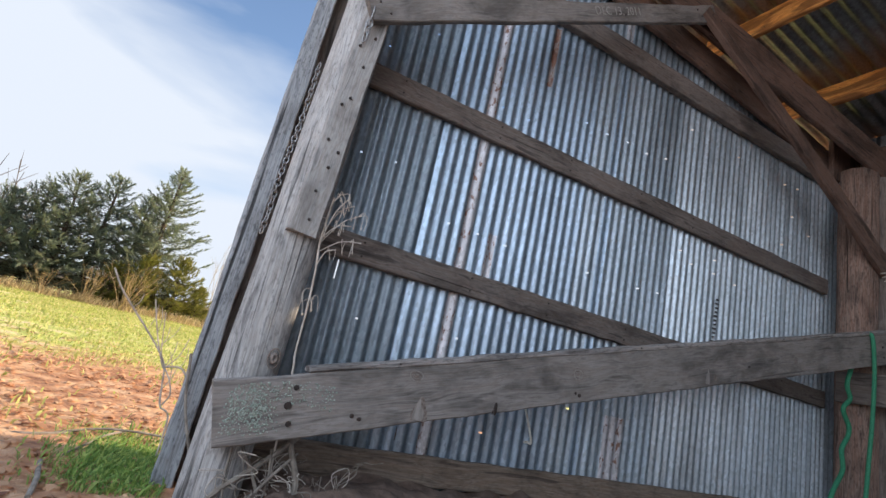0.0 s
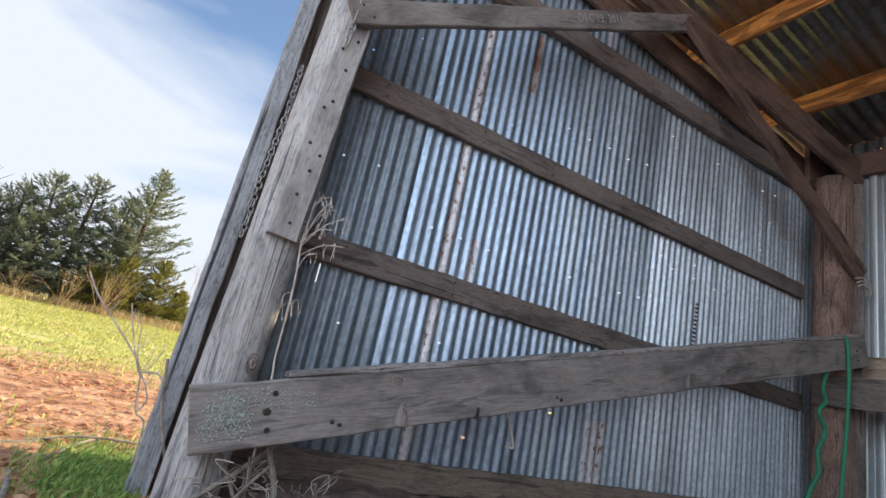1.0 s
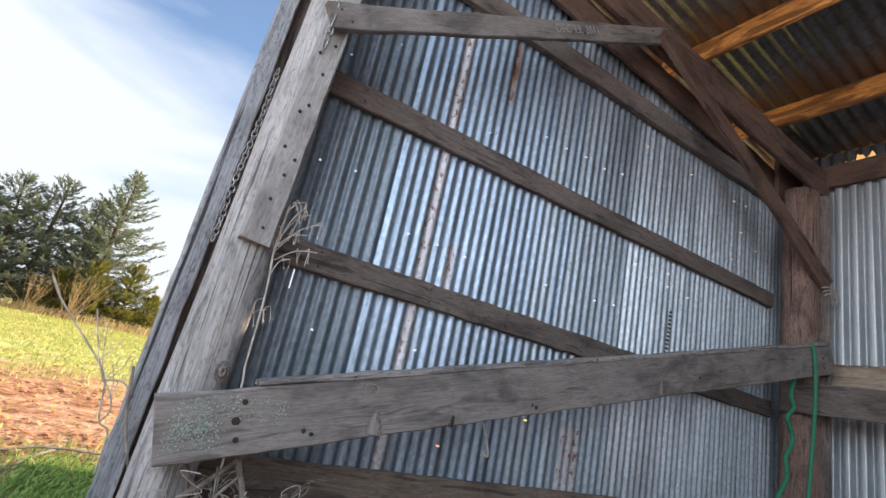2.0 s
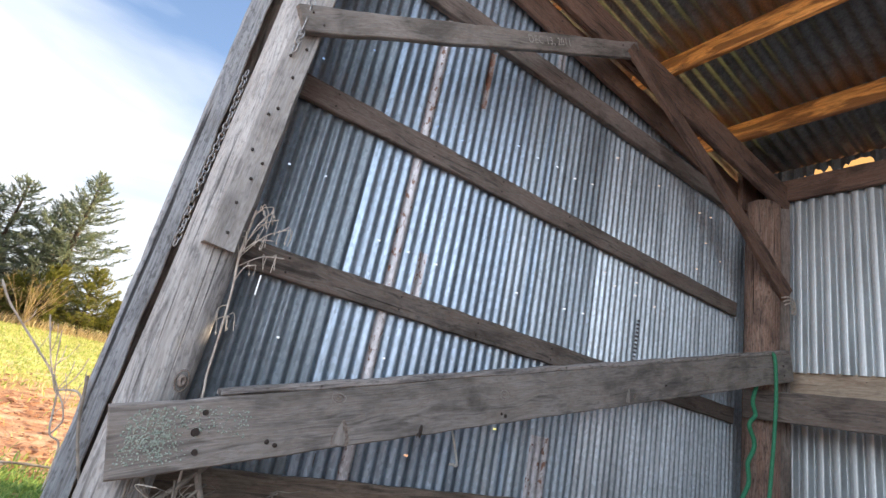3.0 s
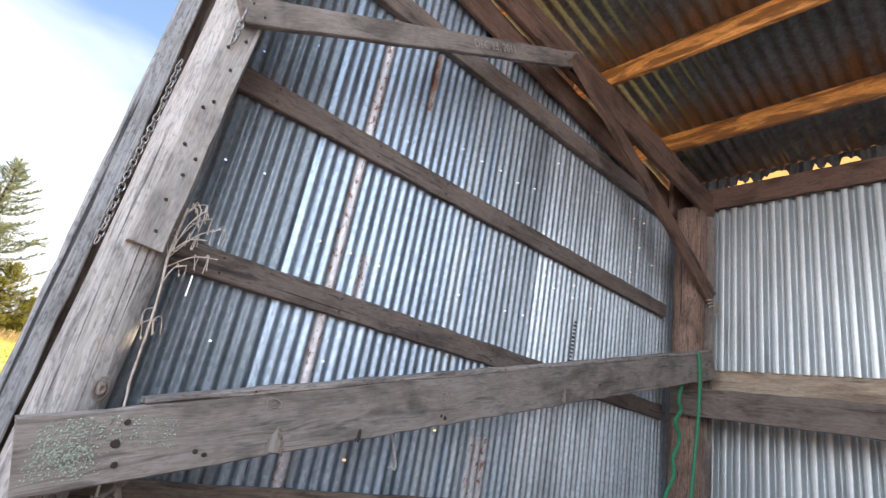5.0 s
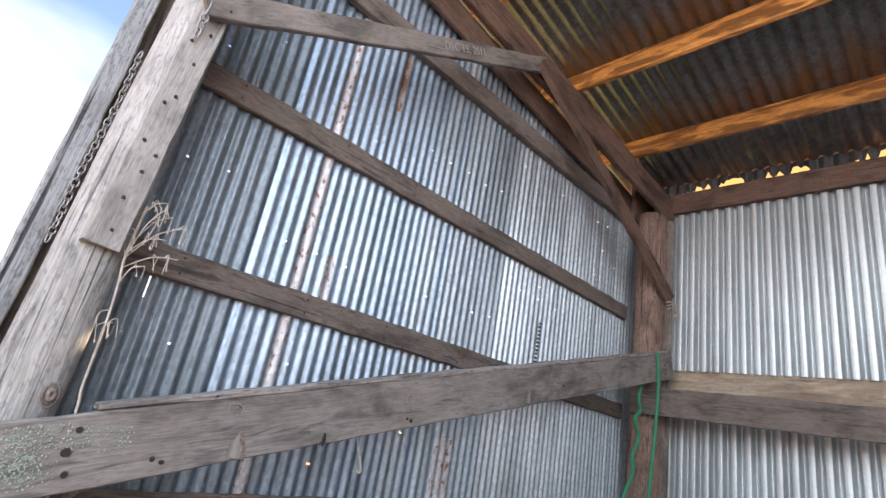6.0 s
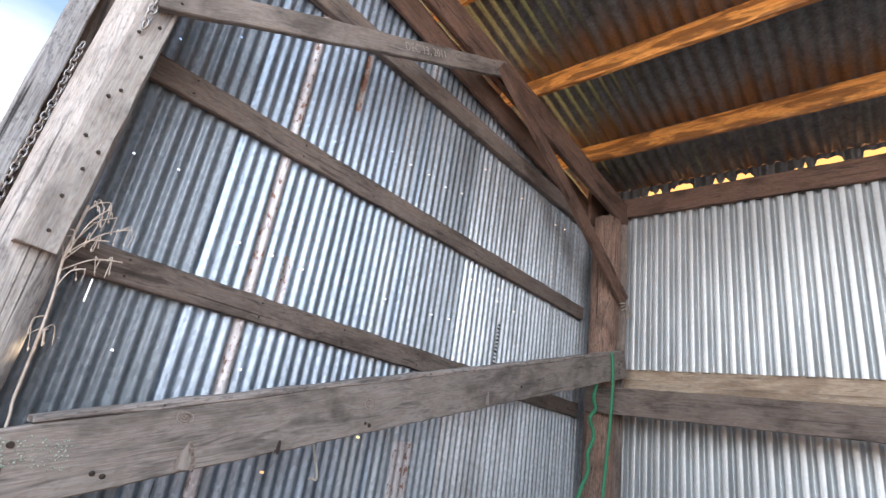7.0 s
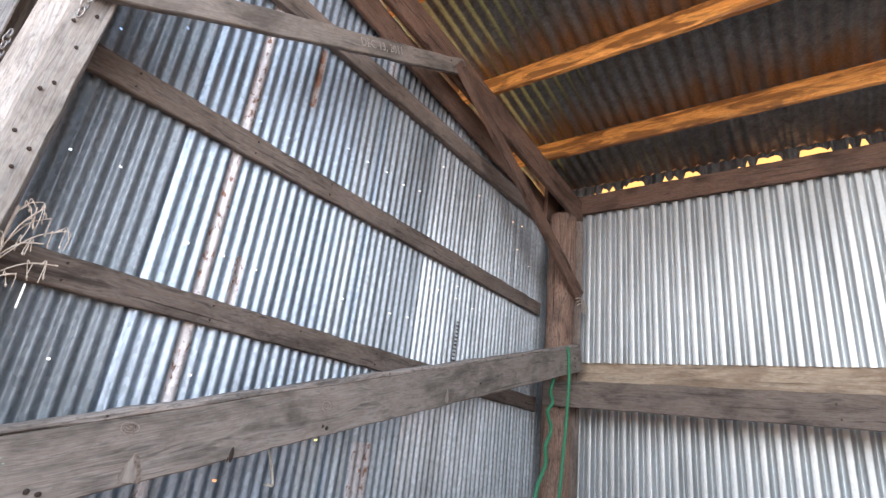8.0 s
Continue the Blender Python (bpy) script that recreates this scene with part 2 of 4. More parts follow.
k.color(k.ramp(k.noise(gv, 9.0, 8), (0.3, (0.085, 0.055, 0.042)), (0.7, (0.24, 0.165, 0.13))))
k.bump(k.noise(gv, 26.0, 8), 0.02, 0.9)
M_DIRT = k.m


def leafy(name, *cols):
    k = Mat(name, 0.75)
    col = k.ramp(k.island(), *[(i / (len(cols) - 1), c) for i, c in enumerate(cols)])
    k.color(col)
    tr, mx = k.n.new("ShaderNodeBsdfTranslucent"), k.n.new("ShaderNodeMixShader")
    k.l.new(col, tr.inputs["Color"])
    mx.inputs["Fac"].default_value = 0.4
    k.l.new(k.b.outputs[0], mx.inputs[1])
    k.l.new(tr.outputs[0], mx.inputs[2])
    k.l.new(mx.outputs[0], k.n["Material Output"].inputs["Surface"])
    return k.m


# crown colours are lifted to carry the pale haze over the trees
M_CEDAR = leafy("cedar_foliage", (0.22, 0.28, 0.24), (0.33, 0.39, 0.30), (0.46, 0.50, 0.34))
# yellow-green of low sun, put into the leaf colour
M_CEDAR_SUN = leafy("sunlit_cedar_foliage", (0.20, 0.22, 0.06), (0.32, 0.33, 0.09), (0.44, 0.40, 0.13))
M_GRASS = leafy("grass_blades", (0.40, 0.48, 0.11), (0.62, 0.66, 0.22), (0.80, 0.70, 0.38))
M_GREEN = leafy("fresh_weeds", (0.16, 0.28, 0.08), (0.32, 0.48, 0.12), (0.55, 0.64, 0.20))
M_DRY = leafy("dry_grass", (0.42, 0.31, 0.17), (0.60, 0.47, 0.27), (0.72, 0.58, 0.36))
M_LITTER = leafy("dead_leaves", (0.28, 0.13, 0.08), (0.58, 0.31, 0.17), (0.64, 0.38, 0.22), (0.78, 0.56, 0.36))
k = Mat("bark", 0.95)
k.color(k.ramp(k.noise(k.coords((6, 6, 1)), 4, 4), (0.3, (0.06, 0.045, 0.035)), (0.7, (0.17, 0.13, 0.10))))
M_BARK = k.m
k = Mat("knot_wood", 0.9)
k.color(k.ramp(k.noise(k.coords((1, 1, 1)), 70, 4), (0.35, (0.13, 0.10, 0.085)), (0.65, (0.30, 0.25, 0.22))))
M_KNOT = k.m
k = Mat("pale_torn_grain", 0.9)
k.color(k.ramp(k.noise(k.coords((60, 60, 8)), 2.0, 4), (0.3, (0.20, 0.175, 0.16)), (0.7, (0.37, 0.335, 0.31))))
M_RING = k.m
k = Mat("lichen", 0.95)
k.color(k.ramp(k.island(), (0.0, (0.26, 0.32, 0.27)), (1.0, (0.46, 0.50, 0.44))))
M_LICHEN = k.m


# ---- building helpers ----
def mesh_of(name, bm, material, smooth=False):
    me = bpy.data.meshes.new(name)
    bm.to_mesh(me)
    bm.free()
    me.materials.append(material)
    if smooth:
        me.polygons.foreach_set("use_smooth", [True] * len(me.polygons))
    return me


def part(name, bm, material, parent=None, label="", smooth=False, m=None):
    """Links a bmesh as one mesh object under a thing or a part."""
    ob = new(name, mesh_of(name, bm, material, smooth))
    if parent is not None:
        ob.parent = parent
    if m is not None:
        ob.matrix_basis = m
    if label:
        ob["label"] = label
    return ob


def axes(p0, p1, up=(0, 0, 1)):
    """A frame at p0 with x towards p1 and z as near to up as can be."""
    p0, x = Vector(p0), (Vector(p1) - Vector(p0)).normalized()
    y = Vector(up).cross(x).normalized()
    z = x.cross(y)
    return Matrix.Translation(p0) @ Matrix((x, y, z)).transposed().to_4x4()


def board_bm(length, thick, high, seed, warp=0.006, twist=0.0, rag=0.004, step=0.12):
    """A sawn board along x, with uneven edges, a slight bow and bevelled arrises."""
    rnd = random.Random(seed)
    n = max(3, int(length / step))
    ph = [rnd.uniform(0, 6.28) for _ in range(6)]
    c = min(0.006, thick * 0.16)
    bm, rings = bmesh.new(), []
    for i in range(n + 1):
        s = i / n
        x = length * s
        by = warp * math.sin(math.pi * s + ph[0] * 0.1) * math.cos(ph[1])
        bz = warp * math.sin(math.pi * s) * math.cos(ph[2])
        h2, t2 = high / 2 + rnd.uniform(-rag, rag), thick / 2 + rnd.uniform(-rag, rag) * 0.4
        h3 = high / 2 + rnd.uniform(-rag, rag)
        a = twist * (s - 0.5)
        ring = []
        for y, z in ((-t2 + c, -h2), (t2 - c, -h2), (t2, -h2 + c), (t2, h3 - c), (t2 - c, h3), (-t2 + c, h3), (-t2, h3 - c), (-t2, -h2 + c)):
            ring.append(bm.verts.new((x + (rnd.uniform(-1, 1) * rag if i in (0, n) else 0),
                                      y * math.cos(a) - z * math.sin(a) + by, y * math.sin(a) + z * math.cos(a) + bz)))
        rings.append(ring)
    for a, b in zip(rings, rings[1:]):
        for i in range(8):
            bm.faces.new((a[i], a[(i + 1) % 8], b[(i + 1) % 8], b[i]))
    bm.faces.new(rings[0])
    bm.faces.new(rings[-1][::-1])
    bmesh.ops.recalc_face_normals(bm, faces=bm.faces)
    return bm


SEED = [10]


def board(name, p0, p1, thick, high, material, parent=None, up=(0, 0, 1), label="", **kw):
    """A board whose centre line runs from p0 to p1; thick lies across, high along up."""
    SEED[0] += 1
    bm = board_bm((Vector(p1) - Vector(p0)).length, thick, high, SEED[0], **kw)
    return part(name, bm, material, parent, label, m=axes(p0, p1, up))


def tube_bm(points, radii, sides=8, bm=None, cap=True):
    bm = bm or bmesh.new()
    rings, prev = [], None
    pts = [Vector(p) for p in points]
    for i, p in enumerate(pts):
        d = (pts[min(i + 1, len(pts) - 1)] - pts[max(i - 1, 0)]).normalized()
        u = d.cross(Vector((0.31, 0.77, 0.55)) if prev is None else prev.cross(d) * -1 + Vector((1e-4, 0, 0)))
        if prev is not None:
            u = prev - d * prev.dot(d)
        u = u.normalized() if u.length > 1e-6 else d.orthogonal().normalized()
        w = d.cross(u)
        prev = u
        r = radii[i] if isinstance(radii, (list, tuple)) else radii
        rings.append([bm.verts.new(p + (u * math.cos(6.28318 * k / sides) + w * math.sin(6.28318 * k / sides)) * r) for k in range(sides)])
    for a, b in zip(rings, rings[1:]):
        for k in range(sides):
            bm.faces.new((a[k], a[(k + 1) % sides], b[(k + 1) % sides], b[k]))
    if cap:
        bm.faces.new(rings[0][::-1])
        bm.faces.new(rings[-1])
    return bm


def corrugated_bm(width, z_low, z_high, pitch, depth, holes=(), thick=0.0012, per=10, phase=0.0, groove=0.0):
    """A corrugated sheet in the xz plane, x from 0 to width; z_low and z_high may be functions of x.
    holes: (x, z, half height) of nail holes that go right through."""
    lo = z_low if callable(z_low) else (lambda x: z_low)
    hi = z_high if callable(z_high) else (lambda x: z_high)
    n = max(4, round(width / pitch * per))
    xs = [width * i / n for i in range(n + 1)]
    cuts = sorted({c for _, z, h, *_w in holes for c in (z - h, z + h)})
    gone = set()
    for x, z, h, *wide in holes:
        for side in (wide[0] if wide else (0, 1, -1)):
            gone.add((min(n - 1, max(0, int(x / width * n) + side)), round(z - h, 5)))
    bm = bmesh.new()

    def wave(x):
        if groove:
            u = abs((x / pitch + 0.5) % 1.0 - 0.5) / groove
            g = max(0.0, 1 - u)
            return depth * (g * g * (3 - 2 * g) - 0.5 - 0.05 * u)
        return depth * 0.5 * math.cos(2 * math.pi * x / pitch + phase)

    for side in (0, 1):
        cols = []
        for x in xs:
            zs = [lo(x)] + [c for c in cuts] + [hi(x)]
            cols.append([bm.verts.new((x, wave(x) + side * thick, z)) for z in zs])
        rows = [None] + [round(c, 5) for c in cuts]
        for i in range(n):
            for j in range(len(cols[i]) - 1):
                if j and (i, rows[j]) in gone:
                    continue
                q = (cols[i][j], cols[i + 1][j], cols[i + 1][j + 1], cols[i][j + 1])
                bm.faces.new(q if not side else q[::-1])
    return bm


def nails(parent, spots, r=0.007):
    """Nail heads as small parts; spots are in the parent's own axes, heads face -y."""
    for x, y, z in spots:
        bm = bmesh.new()
        bmesh.ops.create_cone(bm, cap_ends=True, segments=8, radius1=r, radius2=r * 0.7, depth=0.006)
        part("nail", bm, M_NAIL, parent, m=Matrix.Translation((x, y, z)) @ pose(0, 0, 0, 90, 0, 0))


# ---- the plan ----
WALL_Y = 2.847          # inner face of the side wall
BACK_X = 5.10           # inner face of the back wall
PITCH = 0.0678
SLOPE = 0.16


def roof_z(x):
    """Top of the rafters, on which the purlins lie."""
    return 3.636 + SLOPE * (5.0 - x)


def wall_top(x):
    """Top edge of the side wall, below the open slit under the roof."""
    return 4.07 - 0.0986 * x


# side wall: corrugated sheets, one part each
HOLES = [(0.22, 2.47), (0.48, 2.70), (0.24, 1.80), (0.45, 1.82), (0.63, 2.51), (0.41, 2.19), (0.23, 0.94), (0.43, 0.93),
         (0.64, 0.94), (0.82, 0.97), (1.05, 0.96), (1.34, 0.48), (1.06, 2.45), (1.26, 2.45), (1.47, 2.46), (1.70, 2.64), (1.92, 2.64),
         (2.13, 2.66), (2.34, 2.65), (2.56, 2.69), (2.67, 2.68), (2.80, 3.06), (3.28, 3.28), (3.42, 3.06), (3.83, 3.03),
         (4.08, 3.06), (4.29, 3.09), (0.85, 1.59), (1.05, 1.59), (1.25, 1.58), (1.46, 1.59), (1.70, 1.60), (1.91, 1.60),
         (2.18, 1.61), (2.40, 1.62), (2.61, 1.64), (1.96, 2.20), (2.02, 2.17), (2.79, 2.03), (2.85, 1.97), (2.95, 1.96),
         (3.18, 2.07), (3.22, 1.96), (3.49, 1.94), (4.22, 2.79), (4.52, 2.69), (4.41, 1.99), (4.11, 2.48), (0.66, 2.75), (1.92, 0.71)]
wall_side = tagged(new("wall_side"), "side wall of weathered corrugated galvanized sheets with nail holes", "wall", kind="structure")
SEAMS = [-0.02, 0.62, 1.17, 1.78, 2.20, 2.68, 3.79, 4.44, 5.14]
for i, (a, b) in enumerate(zip(SEAMS, SEAMS[1:])):
    here = [((round(x / PITCH - 0.4) + 0.4) * PITCH - a, z, 0.0055, (0, 1) if x < 1.2 else (0, 1, -1)) for x, z in HOLES if a + 0.05 < x < b - 0.03]
    if i == 0:
        here.append((0.275 - a, 1.15, 0.05, (0,)))
    bm = corrugated_bm(b - a + 0.03, 0.12, lambda x, a=a: wall_top(a + x) - 0.02, PITCH, 0.0185 if i < 5 else 0.023, here, phase=2 * math.pi * a / PITCH)
    part("corrugated_sheet", bm, M_ZINC_DULL if i == 0 else M_ZINC_PALE if i >= 5 else M_ZINC_OLD if i in (1, 2) else M_ZINC, wall_side, smooth=True,
         m=pose(a, WALL_Y + (0.0105 if i < 5 else 0.0125) + (0.003 if i % 2 else 0.0), 0))

for a, b, z0, z1 in ((0.932, 1.004, 0.2, 4.2), (2.25, 2.42, 0.15, 0.72)):
    bm = corrugated_bm(b - a, z0, lambda x, a=a, z1=z1: min(z1, wall_top(a + x) - 0.02), PITCH, 0.0185, (), phase=2 * math.pi * a / PITCH)
    part("rusty_strip", bm, M_ZINC_RUST, wall_side, "pale rust-pitted lap of sheet", smooth=True, m=pose(a, WALL_Y + 0.007, 0))

for a, w, z0, z1 in ((1.115, 0.06, 1.34, 1.62), (1.98, 0.07, 3.42, 3.70)):
    bm = corrugated_bm(w, z0, z1, PITCH, 0.0185, (), phase=2 * math.pi * a / PITCH)
    part("rust_patch", bm, M_ZINC_RUST, wall_side, "pinkish rust-pitted patch", smooth=True, m=pose(a, WALL_Y + 0.007, 0))
bm = corrugated_bm(0.045, 2.76, 3.22, PITCH, 0.0185, (), phase=2 * math.pi * 1.335 / PITCH)
part("rust_patch", bm, M_ZINC_RED, wall_side, "brown rust patch", smooth=True, m=pose(1.335, WALL_Y + 0.007, 0))
# bright streaks of the wall, built as narrow added strips
for a, w in ((0.68, 0.075), (1.985, 0.07)):
    bm = corrugated_bm(w, 0.15, lambda x, a=a: wall_top(a + x) - 0.02, PITCH, 0.0185, (), phase=2 * math.pi * a / PITCH)
    part("shiny_strip", bm, M_ZINC_SHINE, wall_side, "narrow brighter strip along the corrugation", smooth=True, m=pose(a, WALL_Y + 0.0073, 0))

# back wall: wider corrugation, upper and lower sheets
wall_back = tagged(new("wall_back"), "back wall of bright corrugated galvanized sheets in two tiers", "wall", kind="structure")
BP = 0.1196
for i in range(9):
    y0 = 2.930 - i * BP * 8
    for z0, z1, dx in ((1.735, 3.75, 0.0), (-0.1, 1.90, 0.085)):
        bm = corrugated_bm(BP * 8 + 0.02, z0, z1, BP, 0.056, (), per=24, groove=0.31)
        part("corrugated_sheet", bm, M_ZINC_NEW, wall_back, smooth=True,
             m=pose(BACK_X + dx + (0.003 if i % 2 else 0), y0, 0, 0, 0, -90))

# closing walls that the camera never faces
wall_end = tagged(new("wall_end"), "far end wall of corrugated galvanized sheets", "wall", kind="structure")
part("corrugated_sheet", corrugated_bm(5.3, 0.0, lambda x: roof_z(x) - 0.03, 0.0678, 0.017, (), per=6), M_ZINC, wall_end, m=pose(0, -4.4, 0), smooth=True)

# roof: purlins and sheets
ceiling = tagged(new("ceiling"), "underside of rusty corrugated metal roof sheets", "roof", kind="structure")
RP = 0.1159
roof_ang = math.degrees(math.atan(SLOPE))
bm = bmesh.new()
for k in range(8):
    sub = corrugated_bm(0.95, 0.0, 5.5, RP, 0.026, (), per=10)
    me = bpy.data.meshes.new("tmp")
    sub.to_mesh(me)
    sub.free()
    # sheet x runs along world -y, sheet z up the slope towards -x
    me.transform(Matrix(((0, 0, -math.cos(math.atan(SLOPE)), 5.14), (-1, 0, 0, 3.1618 - k * 0.927), (0, 1, math.sin(math.atan(SLOPE)), roof_z(5.14) + 0.243 + (0.004 if k % 2 else 0)), (0, 0, 0, 1))))
    bm.from_mesh(me)
    bpy.data.meshes.remove(me)
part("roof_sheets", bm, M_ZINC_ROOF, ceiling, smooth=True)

for x in (0.90, 1.99, 3.11, 4.17):
    p = board("purlin", (x, 3.03, roof_z(x) + 0.112), (x, -4.3, roof_z(x) + 0.112), 0.045, 0.222, M_ORANGE, warp=0.004, rag=0.003,
              up=(SLOPE, 0, 1))
    tagged(p, "orange pine purlin under the metal roof", "purlin", group="roof purlins")

# timbers of the back wall
plate = board("wall_plate", (BACK_X - 0.07, 2.55, 3.60), (BACK_X - 0.07, -4.3, 3.62), 0.05, 0.235, M_DARK)
tagged(plate, "dark brown plank along the top of the back wall", "beam")
girt = board("back_girt", (BACK_X + 0.035, 2.80, 1.635), (BACK_X + 0.035, -4.3, 1.635), 0.045, 0.23, M_TAN)
tagged(girt, "tan horizontal board between the tiers of back sheets", "beam")
rail = board("back_rail", (4.67, 2.68, 1.362), (4.67, -4.3, 1.28), 0.045, 0.252, M_RAIL)
tagged(rail, "heavy grey-brown rail nailed across the corner post", "rail")

# ---- corner post, front pole, rafters, girts ----
def log_bm(points, radii, seed, sides=28):
    rnd = random.Random(seed)
    bm = tube_bm(points, radii, sides)
    for v in bm.verts:
        d = noise.noise(Vector((v.co.x * 9, v.co.y * 9, v.co.z * 1.3 + seed))) * 0.010
        cx = points[0][0] + (points[-1][0] - points[0][0]) * (v.co.z - points[0][2]) / (points[-1][2] - points[0][2])
        a = math.atan2(v.co.y - points[0][1], v.co.x - cx)
        d += noise.noise(Vector((math.cos(a) * 5, math.sin(a) * 5, v.co.z * 0.5 + seed * 3))) * 0.012
        c = Vector((cx, points[0][1], v.co.z))
        v.co += (v.co - c).normalized() * d
    return bm


corner_post = tagged(new("corner_post"), "reddish brown round log post in the back corner", "post")
part("log", log_bm([(4.85, 2.62, z) for z in np.linspace(-0.1, 3.395, 20)], 0.150, 3), M_LOG, corner_post, smooth=True)
board("post_board", (4.93, 2.46, 0.0), (4.93, 2.46, 3.35), 0.03, 0.10, M_BROWN, corner_post, up=(0.6, -0.8, 0))

stud_top = board("corner_stud", (4.86, 2.74, 3.30), (4.86, 2.74, 3.86), 0.05, 0.50, M_DARK, up=(1, 0, 0))
tagged(stud_top, "dark short board filling the corner above the post", "board")

front_pole = tagged(new("front_pole"), "weathered grey round pole at the open front of the shed", "post")
zs = np.linspace(-0.1, 4.5, 30)
part("log", log_bm([(-0.023 + 0.035 * (z - 1.0), 2.63, z) for z in zs], [0.122 - 0.004 * z for z in zs], 8), M_POLE, front_pole, smooth=True)
for rr, thick, mat in ((0.013, 0.009, M_KNOT), (0.034, 0.0035, M_KNOT)):
    ring = [(0.029 + math.cos(a) * rr * 0.72, 2.512 + 0.9 * (rr * 0.72 * math.cos(a)) ** 2 + 0.25 * max(0.0, rr * math.cos(a)), 0.66 + math.sin(a) * rr * 1.2) for a in [6.28318 * i / 20 for i in range(21)]]
    part("knot_ring", tube_bm(ring, thick, 6, cap=False), mat, front_pole, smooth=True)
face_board = board("face_board", (-0.007, 2.505, 1.195), (0.118, 2.505, 3.6), 0.045, 0.130, M_PLANK_PALE, front_pole, up=(1, 0, 0), label="grey nailed plank on the pole")

jamb = tagged(new("jamb_post"), "grey sawn timber post at the outer wall corner", "post")
board("timber", (-0.212, 2.95, 0.03), (-0.105, 2.95, 4.5), 0.10, 0.092, M_SLATE, jamb, up=(1, 0, 0), warp=0.004)

# dark board added to keep the shaded gap beside the pole dark
board("backing_board", (-0.105, 3.018, 0.03), (-0.01, 3.018, 4.4), 0.03, 0.235, M_BROWN, jamb, up=(1, 0, 0), label="added dark filler board behind the shaded gap")

for z, z1, hh, th in ((1.278, 1.243, 0.142, 0.04), (2.244, 2.262, 0.142, 0.04), (3.315, 3.345, 0.165, 0.06)):
    g = board("wall_girt", (0.02, WALL_Y - th / 2 - 0.002, z), (4.74, WALL_Y - th / 2 - 0.002, z1), th, hh, M_BROWN, warp=0.008)
    tagged(g, "dark weathered board nailed along the corrugated wall", "girt", group="wall girts")
sill = board("wall_sill", (0.05, WALL_Y - 0.025, 0.235), (4.74, WALL_Y - 0.025, 0.275), 0.045, 0.15, M_SILL)
tagged(sill, "dirt-stained bottom board of the side wall", "girt", group="wall girts")

RAFTER_H = 0.284
r = board("inner_rafter", (0.9, 2.755, roof_z(0.9) - RAFTER_H / 2 - 0.002), (5.06, 2.478, roof_z(5.06) - RAFTER_H / 2 - 0.002), 0.045, RAFTER_H, M_DARK, rag=0.003)
tagged(r, "deep dark brown roof rafter carried by the corner post", "rafter", group="rafters")
board("scab_board", (0.5, 0.034, -0.04), (4.05, 0.034, -0.02), 0.022, 0.18, M_DARK, r)
r = board("wall_rafter", (0.05, 2.795, wall_top(0.05) - 0.118), (4.92, 2.795, wall_top(4.92) - 0.118), 0.04, 0.235, M_DARK, rag=0.006)
tagged(r, "dark brown board along the sloping top of the side wall", "rafter", group="rafters")

# braces in the plane of the posts
brace_board = board("brace_board", (-0.148, 2.45, 0.420), (4.905, 2.40, 1.745), 0.042, 0.248, M_PLANK, warp=0.004)
tagged(brace_board, "long grey weathered plank nailed slantwise between posts, lichen-spotted end", "board")
cap = board("cap_strip", (0.165, 2.465, 0.647), (4.80, 2.415, 1.862), 0.085, 0.028, M_GREY, warp=0.003)
tagged(cap, "thin weathered strip lying on the sloping plank", "board")
tie = board("tie_board", (0.00, 2.46, 2.335), (2.575, 2.5856, 3.8685), 0.042, 0.135, M_PLANK, warp=0.004)
tagged(tie, "grey plank with a chalked date, nailed between pole and rafter", "board")
knee = board("knee_brace", (2.46, 2.575, 3.83), (4.90, 2.42, 2.43), 0.05, 0.145, M_DARK, twist=0.5, warp=0.02)
tagged(knee, "dark twisted brace from rafter to corner post", "board")

# torn edge of old roofing that hangs down over most of the gap above the back plate
rnd = random.Random(5)
bm = bmesh.new()
prev, low = None, 0.0
for i in range(300):
    y = 2.84 - i * 0.0235
    open_here = noise.noise(Vector((i * 0.11, 2.2, 0))) + 0.45 * noise.noise(Vector((i * 0.42, 5.0, 0)))
    low = -0.16 + max(0.0, min(0.0 if i < 20 else 0.12, (open_here + 0.08) * 0.42 + 0.05 * math.sin(2 * math.pi * y / RP) + rnd.uniform(-0.012, 0.012)))
    col = [bm.verts.new((dx + 0.012 * math.sin(i * 1.3), y, zz)) for dx in (0.0, 0.003) for zz in (low, 0.012)]
    if prev:
        for q in ((0, 1), (2, 3), (0, 2)):
            bm.faces.new((prev[q[0]], prev[q[1]], col[q[1]], col[q[0]]))
    prev = col
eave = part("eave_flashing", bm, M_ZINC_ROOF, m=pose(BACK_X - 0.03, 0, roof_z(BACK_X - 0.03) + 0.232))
tagged(eave, "torn rusty metal flashing over the back plate", "flashing")

# ---- small things on the timbers ----
def wire_bm(points, r, sides=6):
    """A smooth round line through the points."""
    pts = [Vector(p) for p in points]
    out = []
    for i in range(len(pts) - 1):
        a, b, c, d = pts[max(i - 1, 0)], pts[i], pts[i + 1], pts[min(i + 2, len(pts) - 1)]
        for s in range(5):
            t = s / 5
            out.append(0.5 * ((2 * b) + (c - a) * t + (2 * a - 5 * b + 4 * c - d) * t * t + (3 * b - a - 3 * c + d) * t ** 3))
    out.append(pts[-1])
    return tube_bm(out, r, sides)


